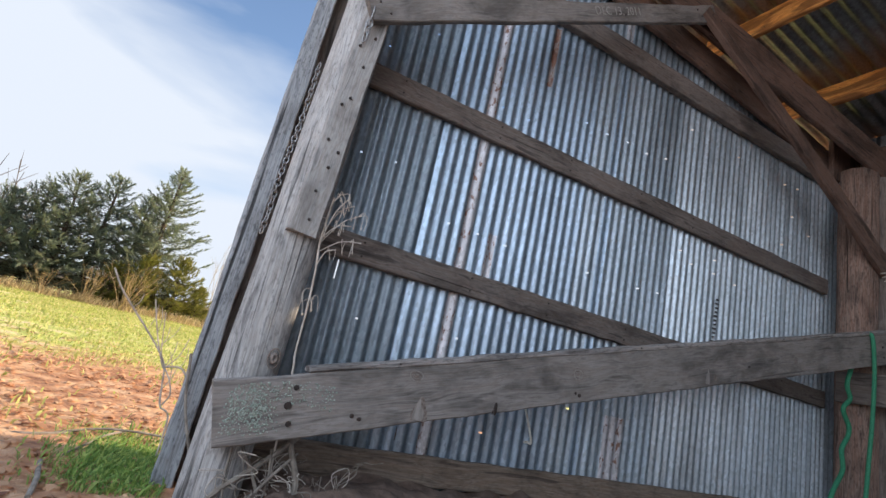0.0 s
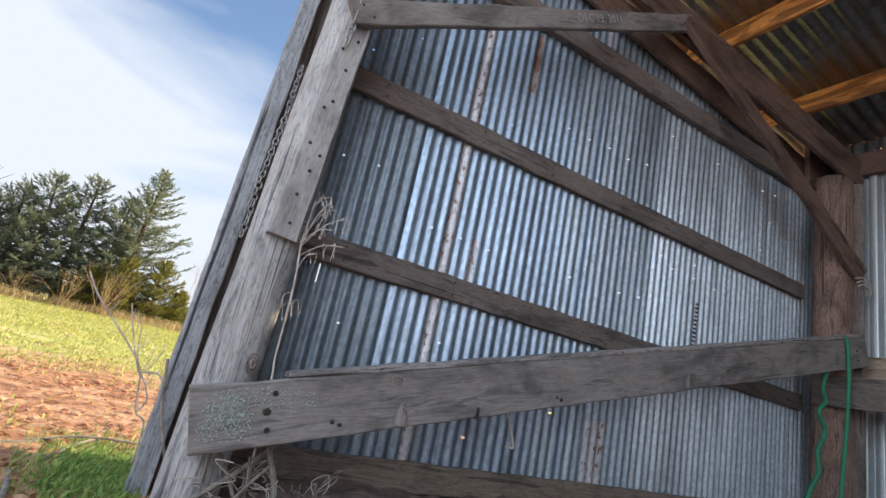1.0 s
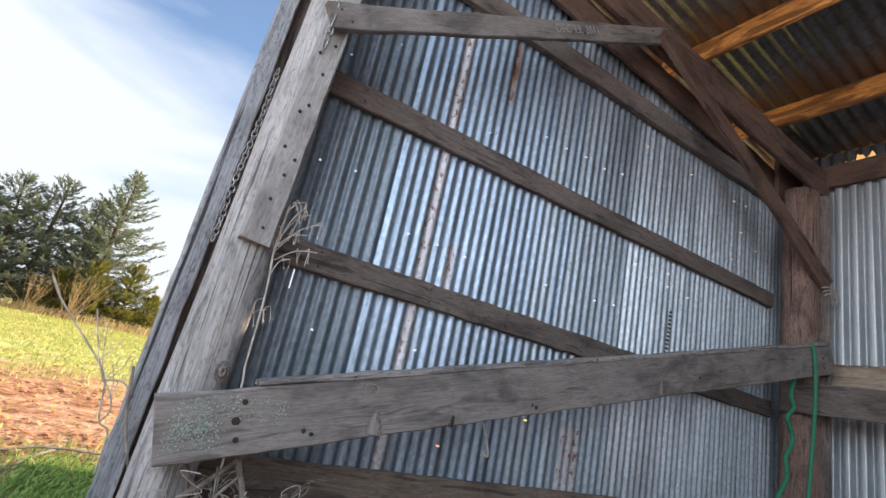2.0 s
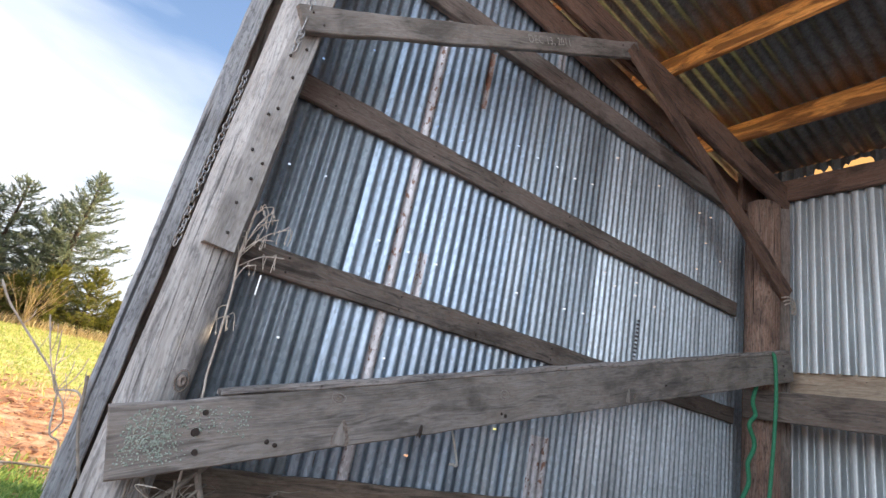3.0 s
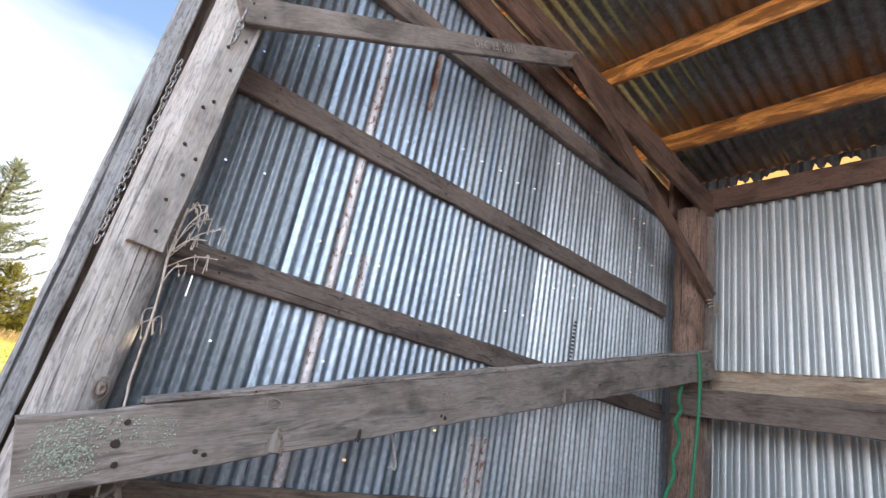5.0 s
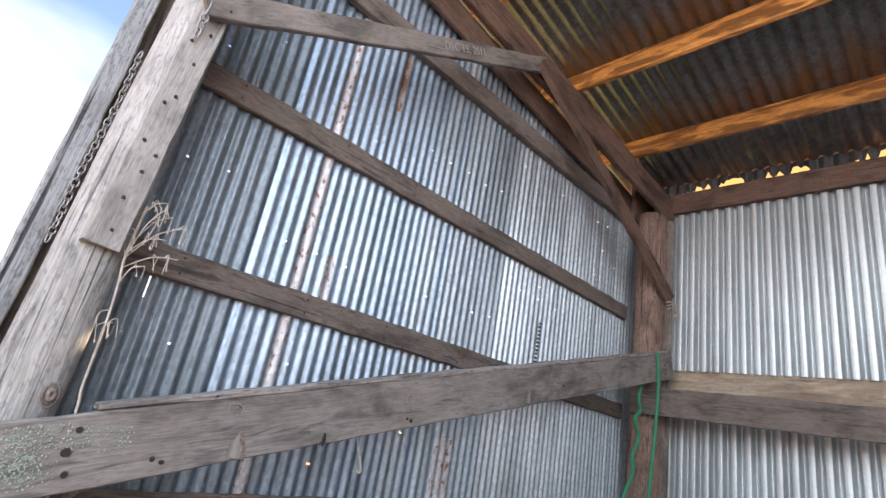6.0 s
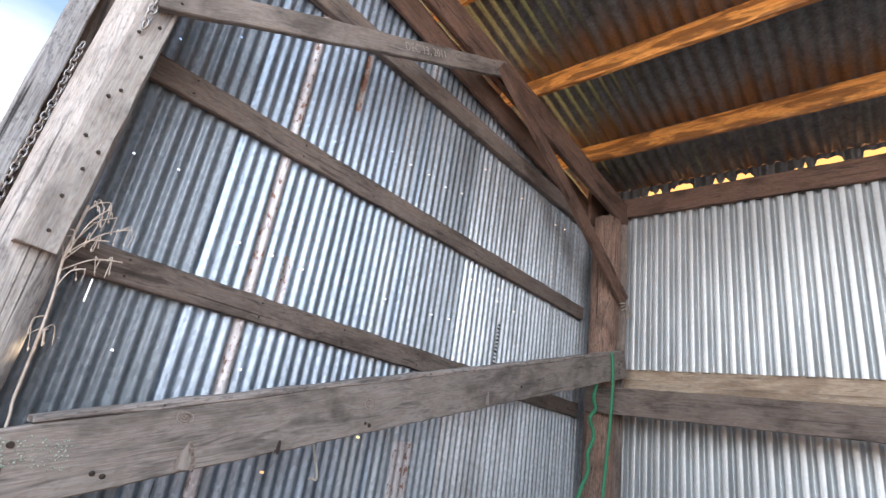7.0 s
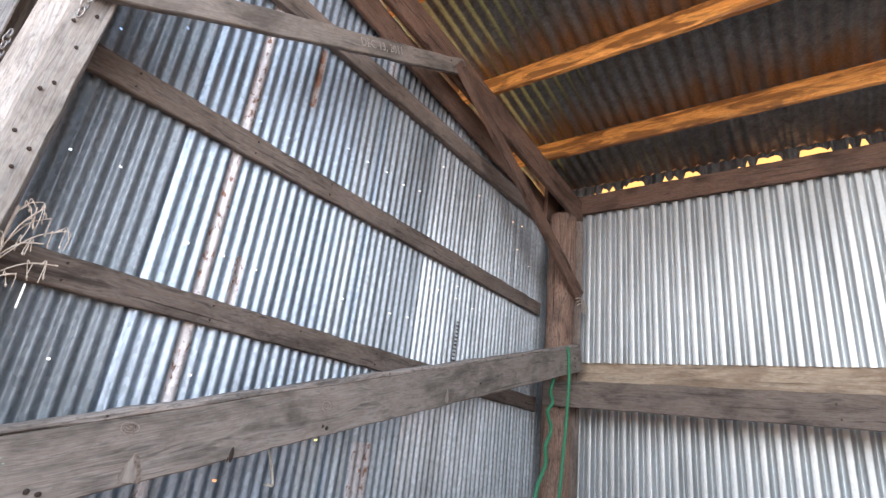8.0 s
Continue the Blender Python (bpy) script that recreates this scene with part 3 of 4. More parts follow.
green_rope = tagged(new("green_rope"), "green rope looped over the sloping plank", "rope")
part("rope_front", wire_bm([(4.51, 2.45, 1.74), (4.515, 2.41, 1.775), (4.522, 2.366, 1.76), (4.547, 2.362, 1.49), (4.52, 2.362, 1.126), (4.47, 2.362, 0.815), (4.42, 2.365, 0.47), (4.36, 2.37, 0.1)], 0.016, 10), M_ROPE, green_rope, smooth=True)
part("rope_back", wire_bm([(4.47, 2.455, 1.72), (4.40, 2.45, 1.50), (4.333, 2.45, 1.34), (4.381, 2.45, 1.238), (4.281, 2.45, 1.145), (4.366, 2.45, 1.029), (4.355, 2.45, 0.95), (4.27, 2.45, 0.843), (4.29, 2.45, 0.70), (4.19, 2.45, 0.573), (4.12, 2.45, 0.46), (4.02, 2.46, 0.08)], 0.017, 10), M_ROPE, green_rope, smooth=True)

# frayed twine round the foot of the knee brace
twine = tagged(new("twine"), "frayed pale twine tied round the brace foot", "twine")
for k in range(3):
    q = [(4.74 + 0.02 * k, 2.40 - 0.005 * k, 2.36 - 0.03 * k), (4.84, 2.375, 2.39 - 0.03 * k), (4.95, 2.375, 2.36 - 0.025 * k), (4.985, 2.42, 2.33 - 0.03 * k)]
    part("strand", wire_bm(q, 0.006), M_STALK, twine)
part("loose_end", wire_bm([(4.93, 2.37, 2.34), (4.955, 2.365, 2.29), (4.92, 2.37, 2.24), (4.86, 2.37, 2.27)], 0.005), M_STALK, twine)


def chain(name, pts, link, label):
    """A chain of oval links that hangs along the points."""
    thing = tagged(new(name), label, "chain")
    pts = [Vector(p) for p in pts]
    length = sum((b - a).length for a, b in zip(pts, pts[1:]))
    n = int(length / (link * 0.72))
    bm = bmesh.new()
    ring = [(math.cos(a) * link * 0.30, 0, math.sin(a) * link * 0.5) for a in [6.28318 * i / 12 for i in range(13)]]
    tube_bm(ring, link * 0.085, 6, bm, cap=False)
    me = mesh_of("link", bm, M_IRON, True)
    for i in range(n):
        d = length * (i + 0.5) / n
        for a, b in zip(pts, pts[1:]):
            seg = (b - a).length
            if d <= seg:
                break
            d -= seg
        p, way = a + (b - a) * min(1, d / seg), (b - a).normalized()
        ob = new("link", me)
        ob.parent = thing
        ob.matrix_basis = Matrix.Translation(p) @ way.to_track_quat("-Z", "Y").to_matrix().to_4x4() @ pose(0, 0, 0, 0, 0, 90 * (i % 2) + 25)
    return thing


chain("short_chain", [(0.022, 2.455, 2.46), (0.020, 2.452, 2.33), (0.016, 2.455, 2.24), (0.016, 2.468, 2.17)], 0.05, "short rusty chain hung at the pole top")
chain("long_chain", [(-0.107, 2.80, 2.15), (-0.109, 2.80, 1.88), (-0.122, 2.79, 1.66), (-0.131, 2.785, 1.52), (-0.134, 2.78, 1.42), (-0.134, 2.78, 1.29), (-0.140, 2.78, 1.20)], 0.042, "rusty chain hanging between pole and jamb")

# nail heads and bolts
fb = axes((-0.007, 2.505, 1.195), (0.118, 2.505, 3.6), (1, 0, 0))


def stud(parent, m, p, r):
    bm = bmesh.new()
    bmesh.ops.create_cone(bm, cap_ends=True, segments=10, radius1=r, radius2=r * 0.75, depth=0.008)
    part("nail", bm, M_NAIL, parent, m=m.inverted() @ Matrix.Translation(p) @ pose(0, 0, 0, 90, 0, 0))


for x, z in ((0.004, 1.261), (0.033, 1.875), (0.003, 1.829), (-0.011, 1.643), (0.046, 1.60), (0.022, 1.516), (-0.002, 1.394), (0.05, 2.05), (0.01, 2.15), (0.07, 2.22)):
    stud(face_board, fb, (x, 2.481, z), 0.008)
bb = axes((-0.148, 2.45, 0.420), (4.905, 2.40, 1.745))
for x, z, r in ((0.131, 0.569, 0.012), (0.117, 0.496, 0.017), (0.136, 0.428, 0.012), (3.0, 1.22, 0.008), (4.72, 1.72, 0.010), (4.74, 1.64, 0.010)):
    stud(brace_board, bb, (x, 2.4265 - 0.0099 * (x + 0.148), z), r)
# knots with their rings, a flame-shaped scar, a slot where a knot fell out, and a lichen crust at the low end
def plank_place(x, z, lift=0.0):
    return bb.inverted() @ Matrix.Translation((x, 2.4275 - 0.0099 * (x + 0.148) - lift, z))


def knot(x, z, r, sq, rings=2):
    bm = bmesh.new()
    bmesh.ops.create_uvsphere(bm, u_segments=14, v_segments=8, radius=r * 0.6)
    core = part("knot", bm, M_KNOT, brace_board, smooth=True, m=plank_place(x, z) @ Matrix.Diagonal((0.9, 0.07, sq * 0.8, 1)))
    for q in range(rings):
        rr = r * (0.95 + 0.42 * q)
        ring = [(math.cos(a) * rr * (1 + 0.08 * math.sin(3 * a + q)), 0, math.sin(a) * rr * sq * (1 + 0.06 * math.cos(2 * a))) for a in [6.28318 * i / 20 for i in range(21)]]
        part("growth_ring", tube_bm(ring, r * 0.09, 5, cap=False), M_RING if q % 2 else M_KNOT, brace_board, m=plank_place(x, z, 0.0005) @ Matrix.Diagonal((1, 0.25, 1, 1)))
    return core


for x, z, r, sq, rings in ((0.640, 0.712, 0.024, 0.7, 2), (1.566, 0.895, 0.021, 0.9, 3), (1.152, 0.811, 0.013, 0.6, 1), (2.674, 1.081, 0.020, 1.6, 1), (3.52, 1.36, 0.022, 1.3, 2)):
    knot(x, z, r, sq, rings)


def fan(x, z, wide, high, material, lift, seed):
    """A low blister of torn grain that spreads towards the lower edge."""
    rnd = random.Random(seed)
    bm = bmesh.new()
    rows = []
    for j in range(9):
        f = j / 8
        w = wide * (0.12 + 0.88 * f ** 0.8) * (1 - 0.25 * max(0, f - 0.8) * 5)
        rows.append([bm.verts.new((w * (i / 6 - 0.5) + rnd.uniform(-0.002, 0.002), -0.004 * (1 - abs(i / 3 - 1)) * min(1, f * 3) * (1.1 - f), -high * f)) for i in range(7)])
    for a, b in zip(rows, rows[1:]):
        for i in range(6):
            bm.faces.new((a[i], b[i], b[i + 1], a[i + 1]))
    part("scar", bm, material, brace_board, smooth=True, m=plank_place(x, z, lift))


fan(0.692, 0.630, 0.100, 0.106, M_KNOT, 0.0005, 1)
fan(0.686, 0.618, 0.070, 0.092, M_RING, 0.0015, 2)
fan(2.60, 1.125, 0.05, 0.09, M_RING, 0.0008, 3)
for x, z, w, h in ((1.087, 0.640, 0.011, 0.032), (1.073, 0.620, 0.004, 0.012), (1.594, 0.79, 0.012, 0.011), (1.566, 0.797, 0.008, 0.009), (0.421, 0.49, 0.011, 0.009), (0.386, 0.498, 0.010, 0.010), (0.60, 0.455, 0.003, 0.03)):
    bm = bmesh.new()
    bmesh.ops.create_uvsphere(bm, u_segments=12, v_segments=6, radius=1.0)
    part("knot_hole", bm, M_NAIL, brace_board, smooth=True, m=plank_place(x, z) @ Matrix.Diagonal((w, 0.0025, h, 1)))
rnd = random.Random(21)
bm = bmesh.new()
for i in range(1100):
    x, z = rnd.gauss(-0.03, 0.055), rnd.gauss(0.455, 0.055)
    if rnd.random() < 0.25:
        x, z = rnd.uniform(-0.1, 0.3), rnd.uniform(0.50, 0.60)
    along = (x + 0.148) * 0.262
    if x < -0.115 or z > 0.525 + along or z < 0.325 + along:
        continue
    r = rnd.uniform(0.0015, 0.0048)
    y = 2.4275 - 0.0099 * (x + 0.148)
    c = bm.verts.new((x, y - 0.004, z))
    rim = [bm.verts.new((x + r * rnd.uniform(0.6, 1.2) * math.cos(a), y, z + r * rnd.uniform(0.6, 1.2) * math.sin(a))) for a in [6.28318 * q / 7 for q in range(7)]]
    for q in range(7):
        bm.faces.new((c, rim[q], rim[(q + 1) % 7]))
bmesh.ops.transform(bm, matrix=bb.inverted(), verts=bm.verts)
tagged(part("lichen", bm, M_LICHEN, brace_board, "pale grey-green lichen crust"), kind="stuff")

for g in [o for o in scene.objects if o.name.startswith("wall_girt")]:
    for q in range(7):
        nails(g, [(0.35 + q * 0.62 + 0.05 * (q % 2), -0.0215, dz) for dz in (-0.035, 0.04)], 0.006)
for p in [o for o in scene.objects if o.name.startswith("purlin")]:
    nails(p, [(0.54, -0.0235, -0.07), (0.57, -0.0235, 0.05), (3.2, -0.0235, -0.06)], 0.005)
nails(girt, [(0.9, -0.0235, 0.05), (2.1, -0.0235, -0.05), (3.4, -0.0235, 0.04)], 0.007)
nails(rail, [(0.10, -0.024, 0.06), (0.12, -0.024, -0.07), (2.4, -0.024, 0.05), (2.42, -0.024, -0.06)], 0.008)
nails(cap, [(0.4, -0.0435, 0.0), (1.9, -0.0435, 0.002), (3.3, -0.0435, 0.0)], 0.005)
nails(knee, [(0.06, -0.03, 0.02), (0.12, -0.03, -0.03), (2.72, -0.03, 0.02)], 0.007)
nails(tie, [(0.06, -0.0225, 0.03), (0.10, -0.0225, -0.03), (2.76, -0.0225, 0.03), (2.80, -0.0225, -0.02)], 0.007)

for g in [o for o in scene.objects if o.name in ("inner_rafter", "wall_rafter")]:
    nails(g, [(0.9 + 0.93 * q, -0.0235, dz) for q in range(4) for dz in (-0.06, 0.05)], 0.007)

# chalked date on the tie board
tb = axes((0.00, 2.46, 2.335), (2.46, 2.58, 3.80))
tc = bpy.data.curves.new("date", "FONT")
tc.body, tc.size, tc.extrude, tc.align_x, tc.align_y = "DEC 13, 2011", 0.078, 0.0006, "CENTER", "CENTER"
tc.space_character = 1.05
tc.materials.append(M_CHALK)
date_text = new("chalk_date", tc)
date_text.parent = tie
date_text.matrix_basis = Matrix.Translation((1.83, -0.0235, 0.004)) @ pose(0, 0, 0, 90, 0, 0)
date_text["label"] = "faint chalk date"

# bent wire hook on the wall, and worn dark marks on one sheet
hook = part("wire_hook", wire_bm([(1.475, 2.815, 0.80), (1.462, 2.70, 0.70), (1.476, 2.60, 0.51), (1.45, 2.60, 0.497), (1.43, 2.60, 0.495)], 0.007), M_WIRE)
tagged(hook, "pale bent wire hanging behind the plank", "wire")
worn_mark = tagged(new("worn_mark"), "column of worn dark marks on the metal sheet", "marking")
for i in range(11):
    bm = bmesh.new()
    bmesh.ops.create_cube(bm, size=1)
    part("bar", bm, M_NAIL, worn_mark, m=pose(3.245 + 0.004 * i * 0.5, WALL_Y - 0.0005, 1.43 + i * 0.033) @ Matrix.Diagonal((0.032 if i % 3 else 0.045, 0.004, 0.012, 1)))

# ---- ground ----
def ground_z(x, y):
    far = max(0.0, y - 3.0)
    return 0.03 + 0.037 * far / (1 + far / 140) + 0.05 * noise.noise(Vector((x * 0.35, y * 0.35, 0))) + 0.02 * noise.noise(Vector((x * 1.7, y * 1.7, 3)))


xs = sorted(set([round(v, 3) for v in np.concatenate([np.linspace(-14, 8, 111), -14 - np.geomspace(1, 900, 26), 8 + np.geomspace(1, 900, 26)])]))
ys = sorted(set([round(v, 3) for v in np.concatenate([np.linspace(-6, 30, 181), -6 - np.geomspace(1, 900, 24), 30 + np.geomspace(1, 900, 26)])]))
bm = bmesh.new()
grid = [[bm.verts.new((x, y, ground_z(x, y))) for y in ys] for x in xs]
for i in range(len(xs) - 1):
    for j in range(len(ys) - 1):
        bm.faces.new((grid[i][j], grid[i + 1][j], grid[i + 1][j + 1], grid[i][j + 1]))
ground = part("ground", bm, M_SOIL, smooth=True)
tagged(ground, "red bare soil and patchy autumn grass field", "ground", kind="structure")

# unseen dark dirt under the roof, added so less light bounces onto the walls
bm = bmesh.new()
fx, fy = np.linspace(0.0, 5.06, 60), np.linspace(-4.35, 2.55, 76)
grid = [[bm.verts.new((x, y, ground_z(x, y) + 0.012 * min(1.0, x * 3) - 0.002 + 0.006 * noise.noise(Vector((x * 7, y * 7, 2))))) for y in fy] for x in fx]
for a, b in zip(grid, grid[1:]):
    for j in range(len(fy) - 1):
        bm.faces.new((a[j], b[j], b[j + 1], a[j + 1]))
tagged(part("floor", bm, M_DIRT, smooth=True), "unseen dark dirt floor added to cut bounced light", "floor", kind="structure")

# dirt banked up along the foot of the side wall
bm = bmesh.new()
gx, gy = np.linspace(-0.15, 4.8, 130), np.linspace(1.7, 2.835, 46)
rows = []
for x in gx:
    row = []
    for y in gy:
        s = max(0.0, min(1.0, (y - 1.75) / 0.8))
        s = s * s * (3 - 2 * s) * max(0.0, min(1.0, (x + 0.15) / 0.35))
        z = -0.03 + s * (0.175 + 0.06 * noise.noise(Vector((x * 2.3, y * 2.3, 7))) + 0.045 * noise.noise(Vector((x * 9, y * 9, 1))))
        row.append(bm.verts.new((x, y, z + 0.03)))
    rows.append(row)
for a, b in zip(rows, rows[1:]):
    for j in range(len(gy) - 1):
        bm.faces.new((a[j], b[j], b[j + 1], a[j + 1]))
mound = part("dirt_mound", bm, M_DIRT, smooth=True)
tagged(mound, "dry dirt banked against the wall foot", "dirt", kind="structure")

# ---- plants ----
def blade(bm, p, way, length, width, bend=0.3):
    """One leaf blade: two quads that taper to a point."""
    p, way = Vector(p), Vector(way).normalized()
    side = way.cross(Vector((0.2, 0.1, 1))).normalized() if abs(way.z) < 0.98 else Vector((1, 0, 0))
    side *= width / 2
    mid = p + way * length * 0.5
    tip = p + way * length + Vector((way.x, way.y, -0.4)) * length * bend
    a, b, c, d, e = (bm.verts.new(q) for q in (p - side * 0.7, p + side * 0.7, mid + side, mid - side, tip))
    bm.faces.new((a, b, c, d))
    bm.faces.new((d, c, e))


def cedar(base, height, radius, seed, material, lean=0.0, bare=0.08, dens=1.0):
    """A red cedar: tapered trunk, limbs that rise at their ends, and sprays of small needles along them."""
    rnd = random.Random(seed)
    thing = tagged(new("cedar_tree"), "dark green cedar tree at the field edge", "tree", group="cedars")
    thing.location = base
    pts = [Vector((lean * s * height + 0.05 * math.sin(5 * s + seed), 0.05 * math.cos(4 * s), s * height)) for s in [i / 8 for i in range(9)]]
    part("trunk", tube_bm(pts, [0.16 * height / 6 * (1 - 0.9 * i / 8) + 0.008 for i in range(9)], 8), M_BARK, thing, smooth=True)
    limbs, leaf = bmesh.new(), bmesh.new()
    n = int(92 * dens)
    for i in range(n):
        s = bare + (1 - bare) * (i + rnd.random()) / n
        az = i * 2.399 + rnd.uniform(-0.6, 0.6)
        shape = (1 - s) ** 0.80 * (0.6 + 0.4 * min(1, s * 4)) + 0.03
        L = radius * shape * rnd.choice((0.62, 0.8, 0.95, 1.1, 1.3))
        p0 = Vector((lean * s * height, 0, s * height))
        out = Vector((math.cos(az), math.sin(az), 0))
        side = Vector((-out.y, out.x, 0))
        rise = rnd.uniform(-0.02, 0.34) + 0.45 * s * s
        ts = (0, 0.35, 0.7, 1.0)
        path = [p0 + out * L * t + Vector((0, 0, L * (rise * t * t * 1.3 - 0.12 * t))) for t in ts]
        tube_bm(path, [0.028 * (1 - s) + 0.007, 0.018 * (1 - s) + 0.005, 0.008, 0.004], 5, limbs)
        m = max(8, int(L * 22))
        for j in range(m):
            t = 0.16 + 0.84 * (j + rnd.random()) / m
            k = min(2, int(t / 0.34))
            p = path[k].lerp(path[k + 1], min(1, max(0, (t - ts[k]) / (ts[k + 1] - ts[k]))))
            way = (path[k + 1] - path[k]).normalized()
            twig = (way * rnd.uniform(0.3, 1.0) + side * rnd.uniform(-1.1, 1.1) + Vector((0, 0, rnd.uniform(-0.30, 0.50)))).normalized()
            tl = (0.16 + 0.42 * rnd.random()) * (1.15 - 0.5 * t) * (0.65 + 0.35 * (1 - s))
            for q in range(10):
                w = twig + Vector((rnd.uniform(-1, 1), rnd.uniform(-1, 1), rnd.uniform(-0.6, 0.8))) * 0.5
                blade(leaf, p + twig * tl * (q + 0.3) / 10, w, rnd.uniform(0.07, 0.16), rnd.uniform(0.020, 0.042), 0.1)
    for q in range(60):
        f = 0.86 + 0.16 * rnd.random()
        blade(leaf, (lean * f * height, 0, f * height), (rnd.uniform(-0.6, 0.6), rnd.uniform(-0.6, 0.6), 1), rnd.uniform(0.08, 0.2), 0.03, 0.1)
    tagged(part("branch_frame", limbs, M_BARK, thing), kind="stuff")
    tagged(part("crown", leaf, material, thing), kind="stuff")
    return thing


TREES = [(-1.75, 25.0, 6.3, 2.5, 0.0), (-3.95, 25.6, 5.3, 2.7, 0.0), (-4.95, 25.2, 4.9, 2.5, -0.06), (-5.95, 26.0, 4.2, 2.5, -0.06), (-7.1, 26.2, 3.7, 2.3, -0.05),
         (-2.75, 26.2, 5.0, 2.1, 0.03), (-8.4, 27.0, 3.1, 2.1, 0.0), (-10.0, 28.0, 2.7, 2.0, 0.0)]
for i, (x, y, h, r, ln) in enumerate(TREES):
    cedar((x, y, ground_z(x, y) - 0.05), h, r, 40 + i, M_CEDAR, ln, 0.06, 1.6 if i == 0 else 1.25)
for i, (x, y, h, r) in enumerate([(-0.55, 23.6, 2.5, 1.25), (-1.7, 23.2, 2.2, 1.1), (0.35, 24.2, 1.5, 0.9), (-2.7, 23.5, 1.6, 0.9)]):
    t = cedar((x, y, ground_z(x, y) - 0.05), h, r, 70 + i, M_CEDAR_SUN, 0.0, 0.02, 0.9)
    tagged(t, "young sunlit yellow-green cedar bush at the field edge", "bush", group="young cedars")


def bare_shrub(name, base, height, n, seed, material, label, category, spread=0.5, r0=0.012):
    """Leafless stems that fork twice."""
    rnd = random.Random(seed)
    thing = tagged(new(name), label, category)
    thing.location = base
    stems, twigs = bmesh.new(), bmesh.new()
    for i in range(n):
        az = rnd.uniform(0, 6.28)
        tip = Vector((math.cos(az) * spread * rnd.random(), math.sin(az) * spread * rnd.random(), rnd.uniform(0.6, 1.0))) * height
        a = Vector((rnd.uniform(-0.1, 0.1) * spread, rnd.uniform(-0.1, 0.1) * spread, -0.03))
        mid = (a + tip) / 2 + Vector((rnd.uniform(-1, 1), rnd.uniform(-1, 1), 0)) * 0.06 * height
        tube_bm([a, mid, tip], [r0, r0 * 0.7, r0 * 0.25], 5, stems)
        for j in range(5):
            b = mid.lerp(tip, rnd.random())
            c = b + Vector((rnd.uniform(-1, 1), rnd.uniform(-1, 1), rnd.uniform(0.4, 1.4))) * 0.16 * height
            tube_bm([b, c], [r0 * 0.4, r0 * 0.15], 4, twigs)
    tagged(part("stem_cluster", stems, material, thing), kind="stuff")
    tagged(part("twigs", twigs, material, thing), kind="stuff")
    return thing


for i, (x, y, h, n) in enumerate([(-2.0, 21.8, 1.7, 26), (-3.2, 22.2, 1.3, 22), (-4.6, 22.6, 1.0, 16)]):
    bare_shrub("dry_shrub", (x, y, ground_z(x, y)), h, n, 90 + i, M_DRY, "tan leafless shrub in front of the cedars", "bush", 0.75, 0.011)
bare_shrub("bare_tree", (-9.3, 34, ground_z(-9.3, 34)), 6.0, 22, 99, M_BARK, "grey bare tree behind the cedars", "tree", 0.55, 0.05)
bare_shrub("bare_sapling", (1.0, 27.0, ground_z(1.0, 27.0)), 4.6, 4, 98, M_STALK, "thin bare sapling beside the cedars", "tree", 0.10, 0.02)

# sapling twigs beside the jamb, with a few crooked stems
sapling = tagged(new("bare_sapling"), "crooked bare sapling in front of the jamb", "sapling")
for pts, r in (([(-0.25, 3.3, 0.02), (-0.251, 3.3, 0.25), (-0.303, 3.3, 0.30), (-0.322, 3.3, 0.38), (-0.343, 3.3, 0.49), (-0.393, 3.3, 0.566), (-0.471, 3.28, 0.65), (-0.564, 3.28, 0.744), (-0.641, 3.27, 0.826), (-0.698, 3.27, 0.912)], 0.008),
               ([(-0.343, 3.3, 0.48), (-0.364, 3.29, 0.515), (-0.423, 3.28, 0.647), (-0.481, 3.27, 0.809)], 0.006),
               ([(-0.36, 3.3, 0.51), (-0.386, 3.3, 0.597), (-0.415, 3.3, 0.751)], 0.005),
               ([(-0.303, 3.3, 0.30), (-0.276, 3.3, 0.36), (-0.300, 3.3, 0.43), (-0.343, 3.3, 0.49)], 0.006),
               ([(-0.343, 3.3, 0.49), (-0.27, 3.28, 0.50), (-0.225, 3.26, 0.455), (-0.16, 3.2, 0.36), (-0.136, 3.15, 0.298)], 0.008),
               ([(-0.34, 3.3, 0.48), (-0.29, 3.3, 0.56), (-0.27, 3.3, 0.651)], 0.004)):
    part("stem", wire_bm(pts, r * 0.62), M_STALK, sapling)
rnd = random.Random(33)
for x, z in ((-0.393, 0.566), (-0.423, 0.647), (-0.386, 0.597), (-0.343, 0.49), (-0.471, 0.65), (-0.564, 0.744), (-0.27, 0.50), (-0.322, 0.38), (-0.225, 0.455), (-0.30, 0.43)):
    d = Vector((rnd.uniform(-0.05, 0.07), rnd.uniform(-0.02, 0.02), rnd.uniform(0.05, 0.14)))
    p = Vector((x, 3.29, z))
    part("twig", wire_bm([p, p + d * 0.5 + Vector((0.01, 0, 0)), p + d], 0.0019, 5), M_STALK, sapling)
stick = part("leaning_stick", wire_bm([(-0.262, 2.86, 0.60), (-0.248, 2.855, 0.52), (-0.235, 2.85, 0.44), (-0.202, 2.83, 0.33), (-0.150, 2.80, 0.20), (-0.09, 2.78, 0.04)], 0.0068), M_ROOT)
tagged(stick, "grey crooked stick leaning at the pole foot", "stick")
